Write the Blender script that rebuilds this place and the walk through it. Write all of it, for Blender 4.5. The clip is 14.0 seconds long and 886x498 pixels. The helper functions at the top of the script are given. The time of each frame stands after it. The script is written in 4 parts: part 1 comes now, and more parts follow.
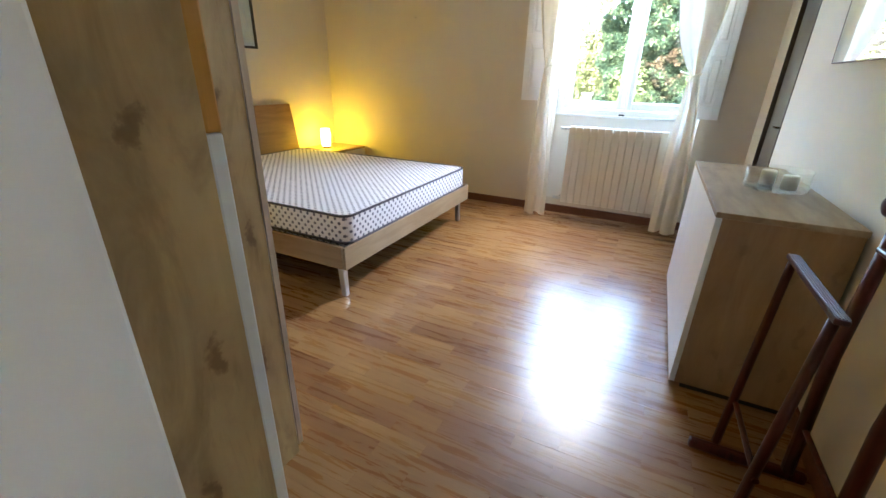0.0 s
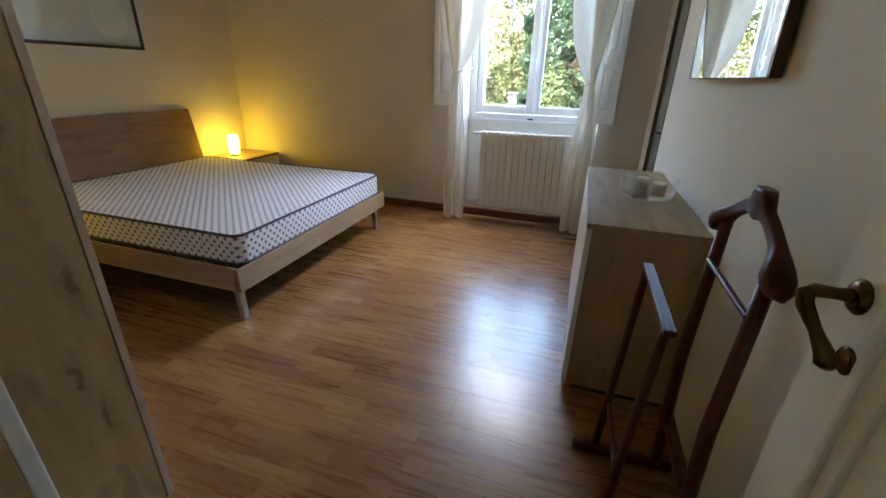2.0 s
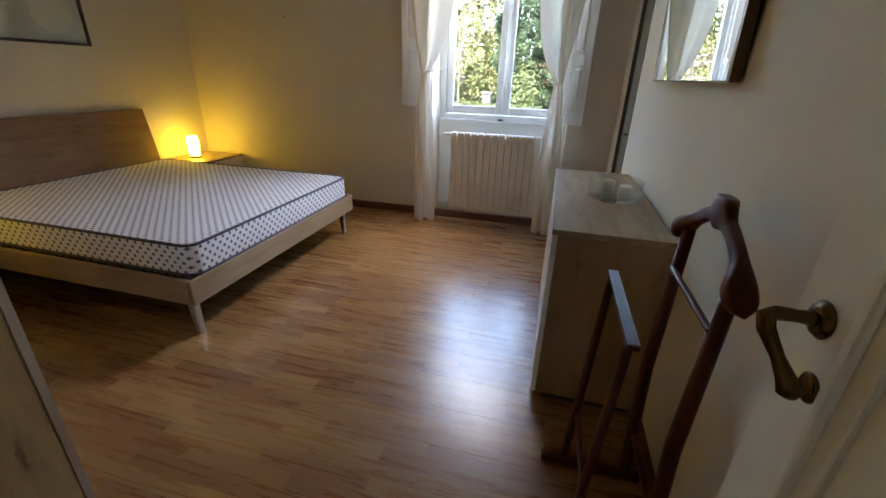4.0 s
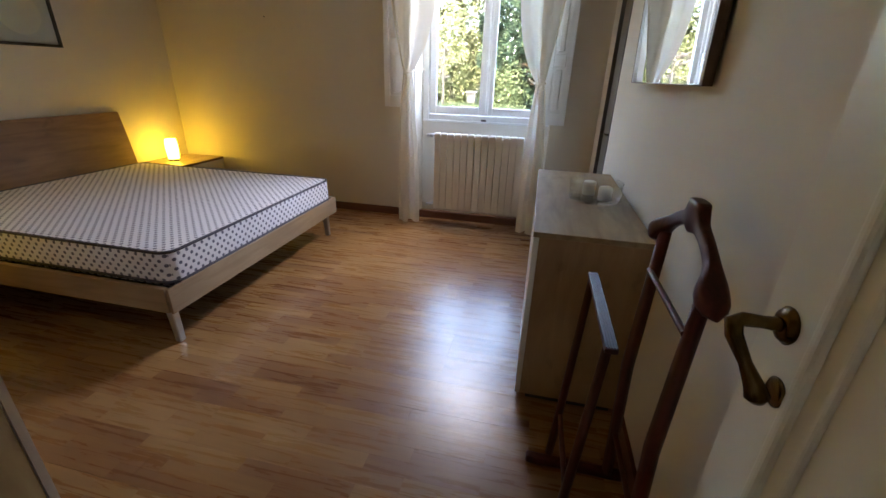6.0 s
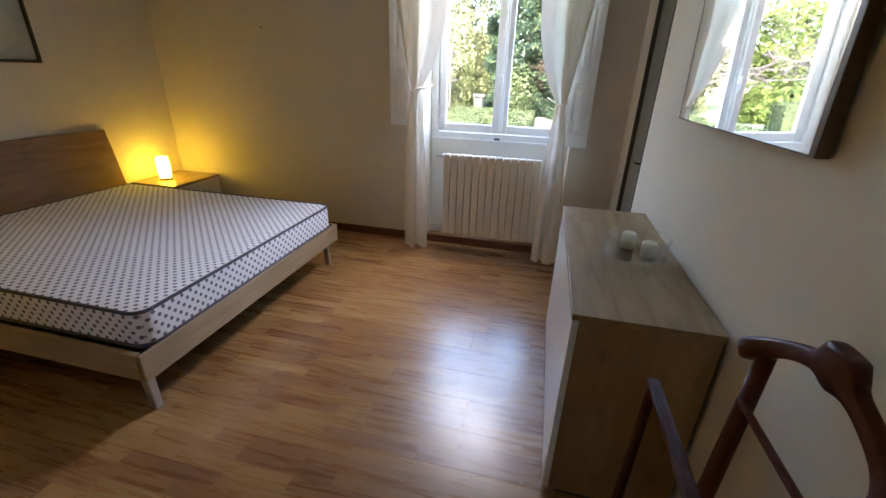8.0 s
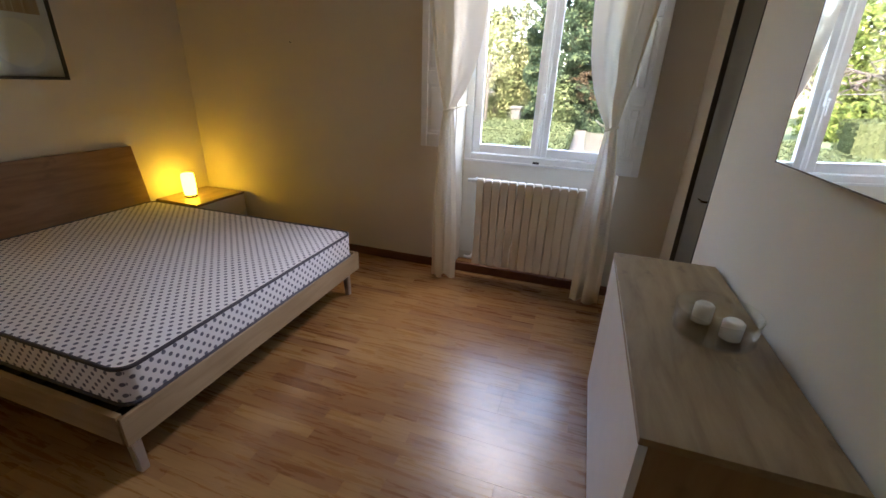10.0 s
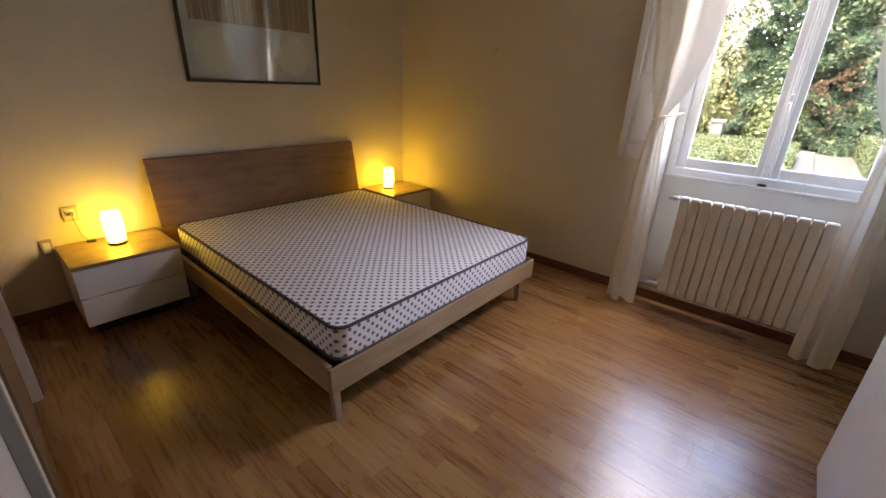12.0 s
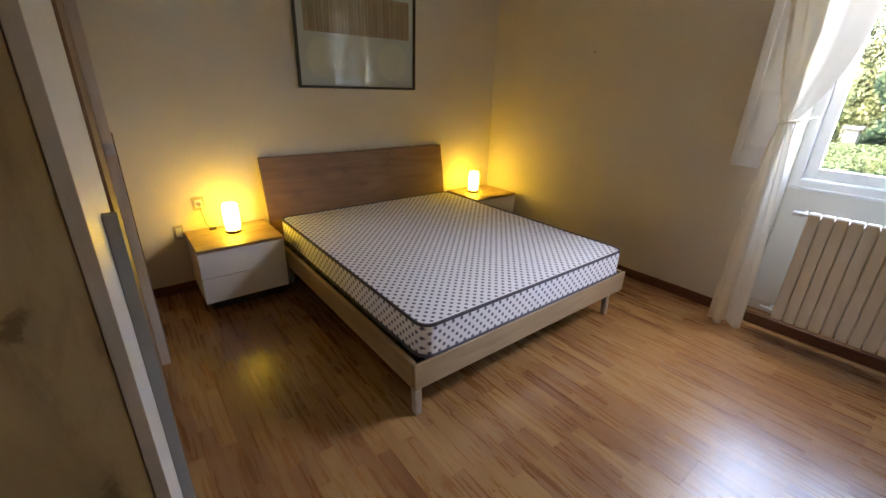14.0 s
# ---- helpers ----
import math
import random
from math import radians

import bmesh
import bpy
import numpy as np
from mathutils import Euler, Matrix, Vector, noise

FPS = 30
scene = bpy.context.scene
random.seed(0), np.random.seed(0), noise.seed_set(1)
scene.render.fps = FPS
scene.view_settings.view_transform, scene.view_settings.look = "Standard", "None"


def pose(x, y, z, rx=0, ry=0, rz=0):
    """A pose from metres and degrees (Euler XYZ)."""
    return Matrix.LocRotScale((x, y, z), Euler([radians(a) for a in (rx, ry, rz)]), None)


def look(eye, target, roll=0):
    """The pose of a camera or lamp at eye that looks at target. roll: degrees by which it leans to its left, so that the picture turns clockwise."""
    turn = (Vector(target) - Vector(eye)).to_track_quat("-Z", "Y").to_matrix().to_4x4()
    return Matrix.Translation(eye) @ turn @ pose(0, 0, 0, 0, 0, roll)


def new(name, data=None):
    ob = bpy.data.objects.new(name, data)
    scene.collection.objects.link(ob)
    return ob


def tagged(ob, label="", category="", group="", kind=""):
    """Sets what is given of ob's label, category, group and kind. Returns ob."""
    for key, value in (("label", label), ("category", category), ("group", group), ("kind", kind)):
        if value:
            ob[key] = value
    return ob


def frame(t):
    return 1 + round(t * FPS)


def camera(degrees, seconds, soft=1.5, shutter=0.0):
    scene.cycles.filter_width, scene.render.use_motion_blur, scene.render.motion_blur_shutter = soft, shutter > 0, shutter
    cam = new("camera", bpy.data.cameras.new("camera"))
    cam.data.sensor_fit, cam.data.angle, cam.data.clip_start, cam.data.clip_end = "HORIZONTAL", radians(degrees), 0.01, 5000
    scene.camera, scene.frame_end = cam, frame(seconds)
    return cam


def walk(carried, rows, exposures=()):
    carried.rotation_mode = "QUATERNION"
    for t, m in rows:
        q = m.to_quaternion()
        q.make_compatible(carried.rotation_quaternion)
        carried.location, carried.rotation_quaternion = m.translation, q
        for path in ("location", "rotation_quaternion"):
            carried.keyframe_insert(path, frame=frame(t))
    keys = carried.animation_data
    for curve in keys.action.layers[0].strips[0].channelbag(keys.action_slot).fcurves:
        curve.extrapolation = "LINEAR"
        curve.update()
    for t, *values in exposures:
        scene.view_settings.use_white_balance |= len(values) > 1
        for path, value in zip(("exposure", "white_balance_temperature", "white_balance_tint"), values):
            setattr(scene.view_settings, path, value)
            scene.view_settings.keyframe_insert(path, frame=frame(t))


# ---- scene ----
cam = camera(94.6, 14.0)
PATH = [
    (0, (3.528, -4.085, 1.231), (2.718, -2.428, 0.459), 1.3),
    (0.5, (3.591, -4.048, 1.251), (2.914, -2.333, 0.477), 1.5),
    (1, (3.635, -4.019, 1.276), (2.994, -2.287, 0.507), 1.7),
    (1.5, (3.679, -3.988, 1.288), (3.068, -2.246, 0.518), 1.5),
    (2, (3.719, -3.944, 1.306), (3.161, -2.188, 0.528), 1.6),
    (2.5, (3.728, -3.91, 1.303), (3.217, -2.138, 0.528), 1.8),
    (3, (3.734, -3.884, 1.305), (3.247, -2.105, 0.531), 1.9),
    (5.5, (3.772, -3.842, 1.328), (3.364, -2.047, 0.544), 1.8),
    (6, (3.772, -3.839, 1.331), (3.377, -2.041, 0.551), 1.8),
    (6.5, (3.755, -3.838, 1.36), (3.361, -2.038, 0.582), 2.0),
    (7, (3.73, -3.774, 1.405), (3.333, -1.975, 0.627), 2.1),
    (7.5, (3.686, -3.628, 1.436), (3.279, -1.836, 0.646), 2.0),
    (9.8, (3.565, -3.188, 1.541), (3.076, -1.404, 0.781), 2.5),
    (10, (3.567, -3.165, 1.534), (3.001, -1.403, 0.775), 2.2),
    (10.5, (3.535, -3.164, 1.538), (2.827, -1.455, 0.778), 2.3),
    (11, (3.479, -3.191, 1.523), (2.593, -1.563, 0.772), 2.4),
    (11.5, (3.424, -3.206, 1.51), (2.384, -1.672, 0.759), 2.4),
    (12, (3.381, -3.23, 1.496), (2.184, -1.813, 0.749), 2.3),
    (12.5, (3.366, -3.25, 1.499), (2.077, -1.918, 0.748), 2.1),
    (13, (3.346, -3.268, 1.495), (1.987, -2.005, 0.748), 2.0),
    (13.5, (3.331, -3.278, 1.487), (1.92, -2.07, 0.744), 1.9),
    (14, (3.331, -3.279, 1.485), (1.88, -2.118, 0.747), 1.7),
]
walk(cam, [(t, look(eye, target, roll)) for t, eye, target, roll in PATH],
     exposures=[(0.0, 6.65, 5900, 14), (1.0, 6.15, 5800, 12), (2.0, 5.72, 5850, 16), (3.0, 5.52, 5950, 17), (5.5, 5.57, 6200, 23), (7.5, 5.58, 6050, 21), (9.8, 5.2, 6500, 24), (11.0, 5.16, 6650, 27), (12.0, 5.38, 6700, 30), (14.0, 5.76, 6250, 21)])

# ---- light ----
world = bpy.data.worlds.new("world")
scene.world = world
world.use_nodes = True
wn, wl = world.node_tree.nodes, world.node_tree.links
sky = wn.new("ShaderNodeTexSky")
sky.sky_type = "NISHITA"
sky.sun_disc = False
sky.dust_density, sky.air_density = 3.0, 1.0
sky.sun_elevation, sky.sun_rotation = radians(48), radians(200)
haze = wn.new("ShaderNodeMix")          # thin white haze takes the blue out of the sky
haze.data_type, haze.blend_type = "RGBA", "MULTIPLY"
haze.inputs[0].default_value, haze.inputs[7].default_value = 1.0, (1.0, 0.955, 0.83, 1)
wl.new(sky.outputs[0], haze.inputs[6])
wl.new(haze.outputs[2], wn["Background"].inputs[0])
wn["Background"].inputs[1].default_value = 0.155
sun = new("sun", bpy.data.lights.new("sun", "SUN"))
sun.data.energy, sun.data.angle, sun.data.color = 0.2, radians(0.5), (1.0, 0.95, 0.86)
sun.matrix_world = look((0, 0, 20), (0.45, 0.75, 19.0))

skylight = new("window_skylight", bpy.data.lights.new("window_skylight", "AREA"))   # the sky's light in the top of the window opening
skylight.data.shape, skylight.data.size, skylight.data.size_y = "RECTANGLE", 1.10, 0.46
skylight.data.energy, skylight.data.color = 0.34, (1.0, 0.97, 0.915)
skylight.data.spread = radians(80)
skylight.matrix_world = look((3.235, 0.19, 2.445), (2.25, -1.30, 0.35))

# ---- materials ----
def material(name):
    m = bpy.data.materials.new(name)
    m.use_nodes = True
    nt = m.node_tree
    return m, nt, nt.nodes["Principled BSDF"]


def node(nt, kind, **values):
    n = nt.nodes.new(kind)
    for key, value in values.items():
        n.inputs[key.replace("_", " ")].default_value = value
    return n


def ramp(nt, source, stops):
    r = nt.nodes.new("ShaderNodeValToRGB")
    el = r.color_ramp.elements
    while len(el) < len(stops):
        el.new(0.5)
    for e, (p, c) in zip(el, stops):
        e.position, e.color = p, (*c, 1)
    nt.links.new(source, r.inputs[0])
    return r


def coords(nt, scale=(1, 1, 1), rot=(0, 0, 0), which="Object"):
    tc = nt.nodes.new("ShaderNodeTexCoord")
    mp = nt.nodes.new("ShaderNodeMapping")
    mp.inputs["Scale"].default_value = scale
    mp.inputs["Rotation"].default_value = rot
    nt.links.new(tc.outputs[which], mp.inputs[0])
    return mp.outputs[0]


def bump(nt, b, height, strength, distance=0.002):
    n = nt.nodes.new("ShaderNodeBump")
    n.inputs["Strength"].default_value, n.inputs["Distance"].default_value = strength, distance
    nt.links.new(height, n.inputs["Height"])
    nt.links.new(n.outputs[0], b.inputs["Normal"])


def plain(name, color, rough=0.5, metal=0.0, var=0.06, scale=6.0, grain=0.1, spec=0.5):
    """A surface of one colour with soft mottling and fine relief."""
    m, nt, b = material(name)
    v = coords(nt)
    n1 = node(nt, "ShaderNodeTexNoise", Scale=scale, Detail=6.0)
    nt.links.new(v, n1.inputs["Vector"])
    lo = tuple(max(0, c * (1 - var)) for c in color)
    hi = tuple(min(1, c * (1 + var)) for c in color)
    r = ramp(nt, n1.outputs[0], [(0.3, lo), (0.7, hi)])
    nt.links.new(r.outputs[0], b.inputs["Base Color"])
    b.inputs["Roughness"].default_value, b.inputs["Metallic"].default_value = rough, metal
    b.inputs["Specular IOR Level"].default_value = spec
    if grain:
        n2 = node(nt, "ShaderNodeTexNoise", Scale=scale * 30, Detail=3.0)
        nt.links.new(v, n2.inputs["Vector"])
        bump(nt, b, n2.outputs[0], grain, 0.001)
    return m


def wood(name, dark, light, along=0, rough=0.45, stretch=14.0, scale=3.0, knots=0.0, knot=(0.10, 0.058, 0.024)):
    """Wood with grain running along the axis 0, 1 or 2."""
    m, nt, b = material(name)
    s = [stretch] * 3
    s[along] = 1.0
    v = coords(nt, tuple(s))
    n1 = node(nt, "ShaderNodeTexNoise", Scale=scale, Detail=8.0, Roughness=0.6, Distortion=0.8)
    nt.links.new(v, n1.inputs["Vector"])
    mid = tuple((a + c) / 2 for a, c in zip(dark, light))
    r = ramp(nt, n1.outputs[0], [(0.30, dark), (0.5, mid), (0.72, light)])
    out = r.outputs[0]
    broad = node(nt, "ShaderNodeTexNoise", Scale=1.6, Detail=2.0)
    nt.links.new(coords(nt), broad.inputs["Vector"])
    rb = ramp(nt, broad.outputs[0], [(0.32, (0.76, 0.74, 0.70)), (0.66, (1.0, 1.0, 1.0))])
    mx = nt.nodes.new("ShaderNodeMix")
    mx.data_type, mx.blend_type = "RGBA", "MULTIPLY"
    mx.inputs[0].default_value = 1.0
    nt.links.new(out, mx.inputs[6])
    nt.links.new(rb.outputs[0], mx.inputs[7])
    out = mx.outputs[2]
    if knots:
        sep = nt.nodes.new("ShaderNodeSeparateXYZ")
        nt.links.new(coords(nt), sep.inputs[0])
        across = nt.nodes.new("ShaderNodeMath")
        a, c = [k for k in range(3) if k != along]
        nt.links.new(sep.outputs[a], across.inputs[0])
        nt.links.new(sep.outputs[c], across.inputs[1])
        flat = nt.nodes.new("ShaderNodeCombineXYZ")
        nt.links.new(across.outputs[0], flat.inputs[0])
        nt.links.new(sep.outputs[along], flat.inputs[1])
        warp = node(nt, "ShaderNodeTexNoise", Scale=9.0, Detail=6.0, Roughness=0.62)
        nt.links.new(flat.outputs[0], warp.inputs["Vector"])
        add = nt.nodes.new("ShaderNodeVectorMath")
        add.operation = "MULTIPLY_ADD"
        add.inputs[1].default_value = (0.12, 0.22, 0.0)
        nt.links.new(warp.outputs[1], add.inputs[0])
        nt.links.new(flat.outputs[0], add.inputs[2])
        sc = nt.nodes.new("ShaderNodeVectorMath")
        sc.operation = "MULTIPLY"
        sc.inputs[1].default_value = (8.5, 3.3, 0.0)
        nt.links.new(add.outputs[0], sc.inputs[0])
        vo = node(nt, "ShaderNodeTexVoronoi", Scale=1.0)
        vo.voronoi_dimensions = "2D"
        nt.links.new(sc.outputs[0], vo.inputs["Vector"])
        rk = ramp(nt, vo.outputs["Distance"], [(0.06, (knots,) * 3), (0.10, (knots * 0.72,) * 3), (0.135, (knots * 0.24,) * 3), (0.36, (0, 0, 0))])
        pick = nt.nodes.new("ShaderNodeSeparateColor")
        nt.links.new(vo.outputs["Color"], pick.inputs[0])
        some = nt.nodes.new("ShaderNodeMath")
        some.operation = "GREATER_THAN"
        some.inputs[1].default_value = 0.38
        nt.links.new(pick.outputs[0], some.inputs[0])
        fac = nt.nodes.new("ShaderNodeMath")
        fac.operation = "MULTIPLY"
        nt.links.new(rk.outputs[0], fac.inputs[0])
        nt.links.new(some.outputs[0], fac.inputs[1])
        mott = node(nt, "ShaderNodeTexNoise", Scale=2.6, Detail=5.0, Roughness=0.65, Distortion=1.2)
        ms = [3.6] * 3
        ms[along] = 1.0
        nt.links.new(coords(nt, tuple(ms)), mott.inputs["Vector"])
        low = 1 - 0.42 * knots
        rm = ramp(nt, mott.outputs[0], [(0.33, (low, low * 0.95, low * 0.87)), (0.52, (0.96, 0.95, 0.92)), (0.70, (1.0, 1.0, 0.97))])
        mm = nt.nodes.new("ShaderNodeMix")
        mm.data_type, mm.blend_type = "RGBA", "MULTIPLY"
        mm.inputs[0].default_value = 1.0
        nt.links.new(out, mm.inputs[6])
        nt.links.new(rm.outputs[0], mm.inputs[7])
        out = mm.outputs[2]
        mk = nt.nodes.new("ShaderNodeMix")
        mk.data_type = "RGBA"
        nt.links.new(fac.outputs[0], mk.inputs[0])
        nt.links.new(out, mk.inputs[6])
        mk.inputs[7].default_value = (*knot, 1)
        out = mk.outputs[2]
    nt.links.new(out, b.inputs["Base Color"])
    b.inputs["Roughness"].default_value = rough
    bump(nt, b, n1.outputs[0], 0.15, 0.001)
    return m


def laminate():
    """Laminate boards with a printed pattern of three rows of staves."""
    m, nt, b = material("laminate")
    geo = nt.nodes.new("ShaderNodeNewGeometry")
    info = nt.nodes.new("ShaderNodeObjectInfo")
    br = nt.nodes.new("ShaderNodeTexBrick")
    br.offset, br.offset_frequency, br.squash = 0.37, 2, 1.0
    for key, value in (("Scale", 1.0), ("Mortar Size", 0.0006), ("Brick Width", 0.43), ("Row Height", 0.065), ("Bias", 0.0)):
        br.inputs[key].default_value = value
    br.inputs["Color1"].default_value = (0, 0, 0, 1)
    br.inputs["Color2"].default_value = (1, 1, 1, 1)
    br.inputs["Mortar"].default_value = (0.3, 0.3, 0.3, 1)
    nt.links.new(geo.outputs["Position"], br.inputs["Vector"])
    grain_map = nt.nodes.new("ShaderNodeMapping")
    grain_map.inputs["Scale"].default_value = (1.7, 24, 24)
    shift = nt.nodes.new("ShaderNodeVectorMath")
    shift.operation = "MULTIPLY_ADD"
    shift.inputs[1].default_value = (3.1, 3.7, 0)
    nt.links.new(br.outputs["Color"], shift.inputs[0])
    nt.links.new(geo.outputs["Position"], shift.inputs[2])
    nt.links.new(shift.outputs[0], grain_map.inputs[0])
    g = node(nt, "ShaderNodeTexNoise", Scale=1.6, Detail=7.0, Roughness=0.62, Distortion=0.6)
    nt.links.new(grain_map.outputs[0], g.inputs["Vector"])
    mixv = nt.nodes.new("ShaderNodeMath")
    mixv.operation = "MULTIPLY_ADD"
    mixv.inputs[1].default_value = 0.30
    nt.links.new(br.outputs["Color"], mixv.inputs[0])
    half = nt.nodes.new("ShaderNodeMath")
    half.operation = "MULTIPLY"
    half.inputs[1].default_value = 0.52
    nt.links.new(g.outputs[0], half.inputs[0])
    nt.links.new(half.outputs[0], mixv.inputs[2])
    rnd = nt.nodes.new("ShaderNodeMath")
    rnd.operation = "MULTIPLY_ADD"
    rnd.inputs[1].default_value = 0.10
    nt.links.new(info.outputs["Random"], rnd.inputs[0])
    nt.links.new(mixv.outputs[0], rnd.inputs[2])
    r = ramp(nt, rnd.outputs[0], [(0.15, (0.130, 0.048, 0.018)), (0.38, (0.232, 0.104, 0.036)), (0.53, (0.302, 0.158, 0.055)), (0.76, (0.42, 0.250, 0.098))])
    nt.links.new(r.outputs[0], b.inputs["Base Color"])
    rr = nt.nodes.new("ShaderNodeMapRange")
    rr.inputs[3].default_value, rr.inputs[4].default_value = 0.22, 0.34
    nt.links.new(g.outputs[0], rr.inputs[0])
    nt.links.new(rr.outputs[0], b.inputs["Roughness"])
    b.inputs["Specular IOR Level"].default_value = 0.8
    bump(nt, b, g.outputs[0], 0.06, 0.0008)
    return m


def dotted(axes):
    """Quilted white ticking with staggered grey dots, in the plane of two axes."""
    m, nt, b = material("ticking")
    sep = nt.nodes.new("ShaderNodeSeparateXYZ")
    tc = nt.nodes.new("ShaderNodeTexCoord")
    nt.links.new(tc.outputs["Object"], sep.inputs[0])
    comb = nt.nodes.new("ShaderNodeCombineXYZ")
    nt.links.new(sep.outputs[axes[0]], comb.inputs[0])
    nt.links.new(sep.outputs[axes[1]], comb.inputs[1])
    dists = []
    for off in ((0, 0, 0), (0.5, 0.5, 0)):
        sc = nt.nodes.new("ShaderNodeVectorMath")
        sc.operation = "MULTIPLY_ADD"
        sc.inputs[1].default_value = (1 / 0.051, 1 / 0.051, 0)
        sc.inputs[2].default_value = off
        nt.links.new(comb.outputs[0], sc.inputs[0])
        fr = nt.nodes.new("ShaderNodeVectorMath")
        fr.operation = "FRACTION"
        nt.links.new(sc.outputs[0], fr.inputs[0])
        ds = nt.nodes.new("ShaderNodeVectorMath")
        ds.operation = "DISTANCE"
        ds.inputs[1].default_value = (0.5, 0.5, 0)
        nt.links.new(fr.outputs[0], ds.inputs[0])
        dists.append(ds.outputs["Value"])
    mn = nt.nodes.new("ShaderNodeMath")
    mn.operation = "MINIMUM"
    nt.links.new(dists[0], mn.inputs[0])
    nt.links.new(dists[1], mn.inputs[1])
    r = ramp(nt, mn.outputs[0], [(0.155, (0.155, 0.16, 0.225)), (0.205, (0.84, 0.84, 0.89))])
    nt.links.new(r.outputs[0], b.inputs["Base Color"])
    b.inputs["Roughness"].default_value = 0.85
    q = node(nt, "ShaderNodeTexNoise", Scale=28.0, Detail=4.0)
    nt.links.new(tc.outputs["Object"], q.inputs["Vector"])
    bump(nt, b, q.outputs[0], 0.35, 0.006)
    return m


def plaster(name, color, blotch=0.05):
    m, nt, b = material(name)
    v = coords(nt)
    n1 = node(nt, "ShaderNodeTexNoise", Scale=1.3, Detail=5.0)
    nt.links.new(v, n1.inputs["Vector"])
    lo = tuple(c * (1 - blotch) for c in color)
    r = ramp(nt, n1.outputs[0], [(0.35, lo), (0.65, color)])
    nt.links.new(r.outputs[0], b.inputs["Base Color"])
    b.inputs["Roughness"].default_value = 0.9
    b.inputs["Specular IOR Level"].default_value = 0.25
    n2 = node(nt, "ShaderNodeTexNoise", Scale=70.0, Detail=5.0)
    nt.links.new(v, n2.inputs["Vector"])
    bump(nt, b, n2.outputs[0], 0.10, 0.003)
    return m


def glass(name, tint=(0.97, 0.99, 0.98), gloss=0.035):
    """Clear thin glass: what lies behind shows through, the gloss follows Fresnel."""
    m, nt, b = material(name)
    t = node(nt, "ShaderNodeBsdfTransparent", Color=(*tint, 1))
    g = node(nt, "ShaderNodeBsdfGlossy", Roughness=0.01)
    lw = node(nt, "ShaderNodeLayerWeight", Blend=0.5)
    pw = nt.nodes.new("ShaderNodeMath")
    pw.operation = "POWER"
    pw.inputs[1].default_value = 4.0
    nt.links.new(lw.outputs["Facing"], pw.inputs[0])
    f = nt.nodes.new("ShaderNodeMath")
    f.operation = "MULTIPLY_ADD"
    f.inputs[1].default_value, f.inputs[2].default_value = 0.75, gloss
    nt.links.new(pw.outputs[0], f.inputs[0])
    mx = nt.nodes.new("ShaderNodeMixShader")
    nt.links.new(f.outputs[0], mx.inputs[0])
    nt.links.new(t.outputs[0], mx.inputs[1])
    nt.links.new(g.outputs[0], mx.inputs[2])
    nt.links.new(mx.outputs[0], nt.nodes["Material Output"].inputs[0])
    return m


def sheer():
    """Thin woven curtain cloth that lets light through."""
    m, nt, b = material("sheer_cloth")
    out = nt.nodes["Material Output"]
    d = node(nt, "ShaderNodeBsdfDiffuse", Color=(0.97, 0.91, 0.76, 1))
    t = node(nt, "ShaderNodeBsdfTranslucent", Color=(0.64, 0.63, 0.59, 1))
    p = node(nt, "ShaderNodeBsdfTransparent", Color=(1, 1, 1, 1))
    a = node(nt, "ShaderNodeMixShader", Fac=0.20)
    c = node(nt, "ShaderNodeMixShader", Fac=0.08)
    nt.links.new(d.outputs[0], a.inputs[1])
    nt.links.new(t.outputs[0], a.inputs[2])
    nt.links.new(a.outputs[0], c.inputs[1])
    nt.links.new(p.outputs[0], c.inputs[2])
    nt.links.new(c.outputs[0], out.inputs[0])
    return m


def leafy(name, dark, light, yellow):
    m, nt, b = material(name)
    geo = nt.nodes.new("ShaderNodeNewGeometry")
    r = ramp(nt, geo.outputs["Random Per Island"], [(0.0, dark), (0.6, light), (1.0, yellow)])
    nt.links.new(r.outputs[0], b.inputs["Base Color"])
    b.inputs["Roughness"].default_value = 0.75
    b.inputs["Specular IOR Level"].default_value = 0.08
    return m


def glow(name, color, strength):
    m, nt, b = material(name)
    b.inputs["Base Color"].default_value = (0.8, 0.7, 0.5, 1)
    b.inputs["Emission Color"].default_value = (*color, 1)
    b.inputs["Emission Strength"].default_value = strength
    return m


M_WALL = plaster("wall_plaster", (0.72, 0.662, 0.565))
M_NICHE = plaster("niche_plaster", (0.80, 0.77, 0.70))
M_CEIL = plaster("ceiling_plaster", (0.78, 0.77, 0.74))
M_FLOOR = laminate()
M_SKIRT = wood("skirting_wood", (0.12, 0.036, 0.017), (0.20, 0.075, 0.036), 0, 0.45)
M_OAK_Y = wood("oak_along_y", (0.34, 0.24, 0.135), (0.45, 0.335, 0.205), 1, 0.5, stretch=10.0, scale=2.2)
M_OAK_X = wood("oak_along_x", (0.34, 0.24, 0.135), (0.45, 0.335, 0.205), 0, 0.5, stretch=10.0, scale=2.2)
M_OAK_Z = wood("knotty_oak_upright", (0.47, 0.33, 0.15), (0.64, 0.475, 0.245), 2, 0.5, stretch=6.0, scale=1.6, knots=0.8, knot=(0.15, 0.082, 0.032))
M_OAK_SIDE = wood("plain_oak_upright", (0.36, 0.205, 0.095), (0.48, 0.305, 0.15), 2, 0.5, stretch=7.0, scale=1.8, knots=0.3)
M_HEAD = wood("walnut_headboard", (0.21, 0.112, 0.050), (0.31, 0.178, 0.085), 1, 0.5, stretch=11.0, scale=2.0, knots=0.35)
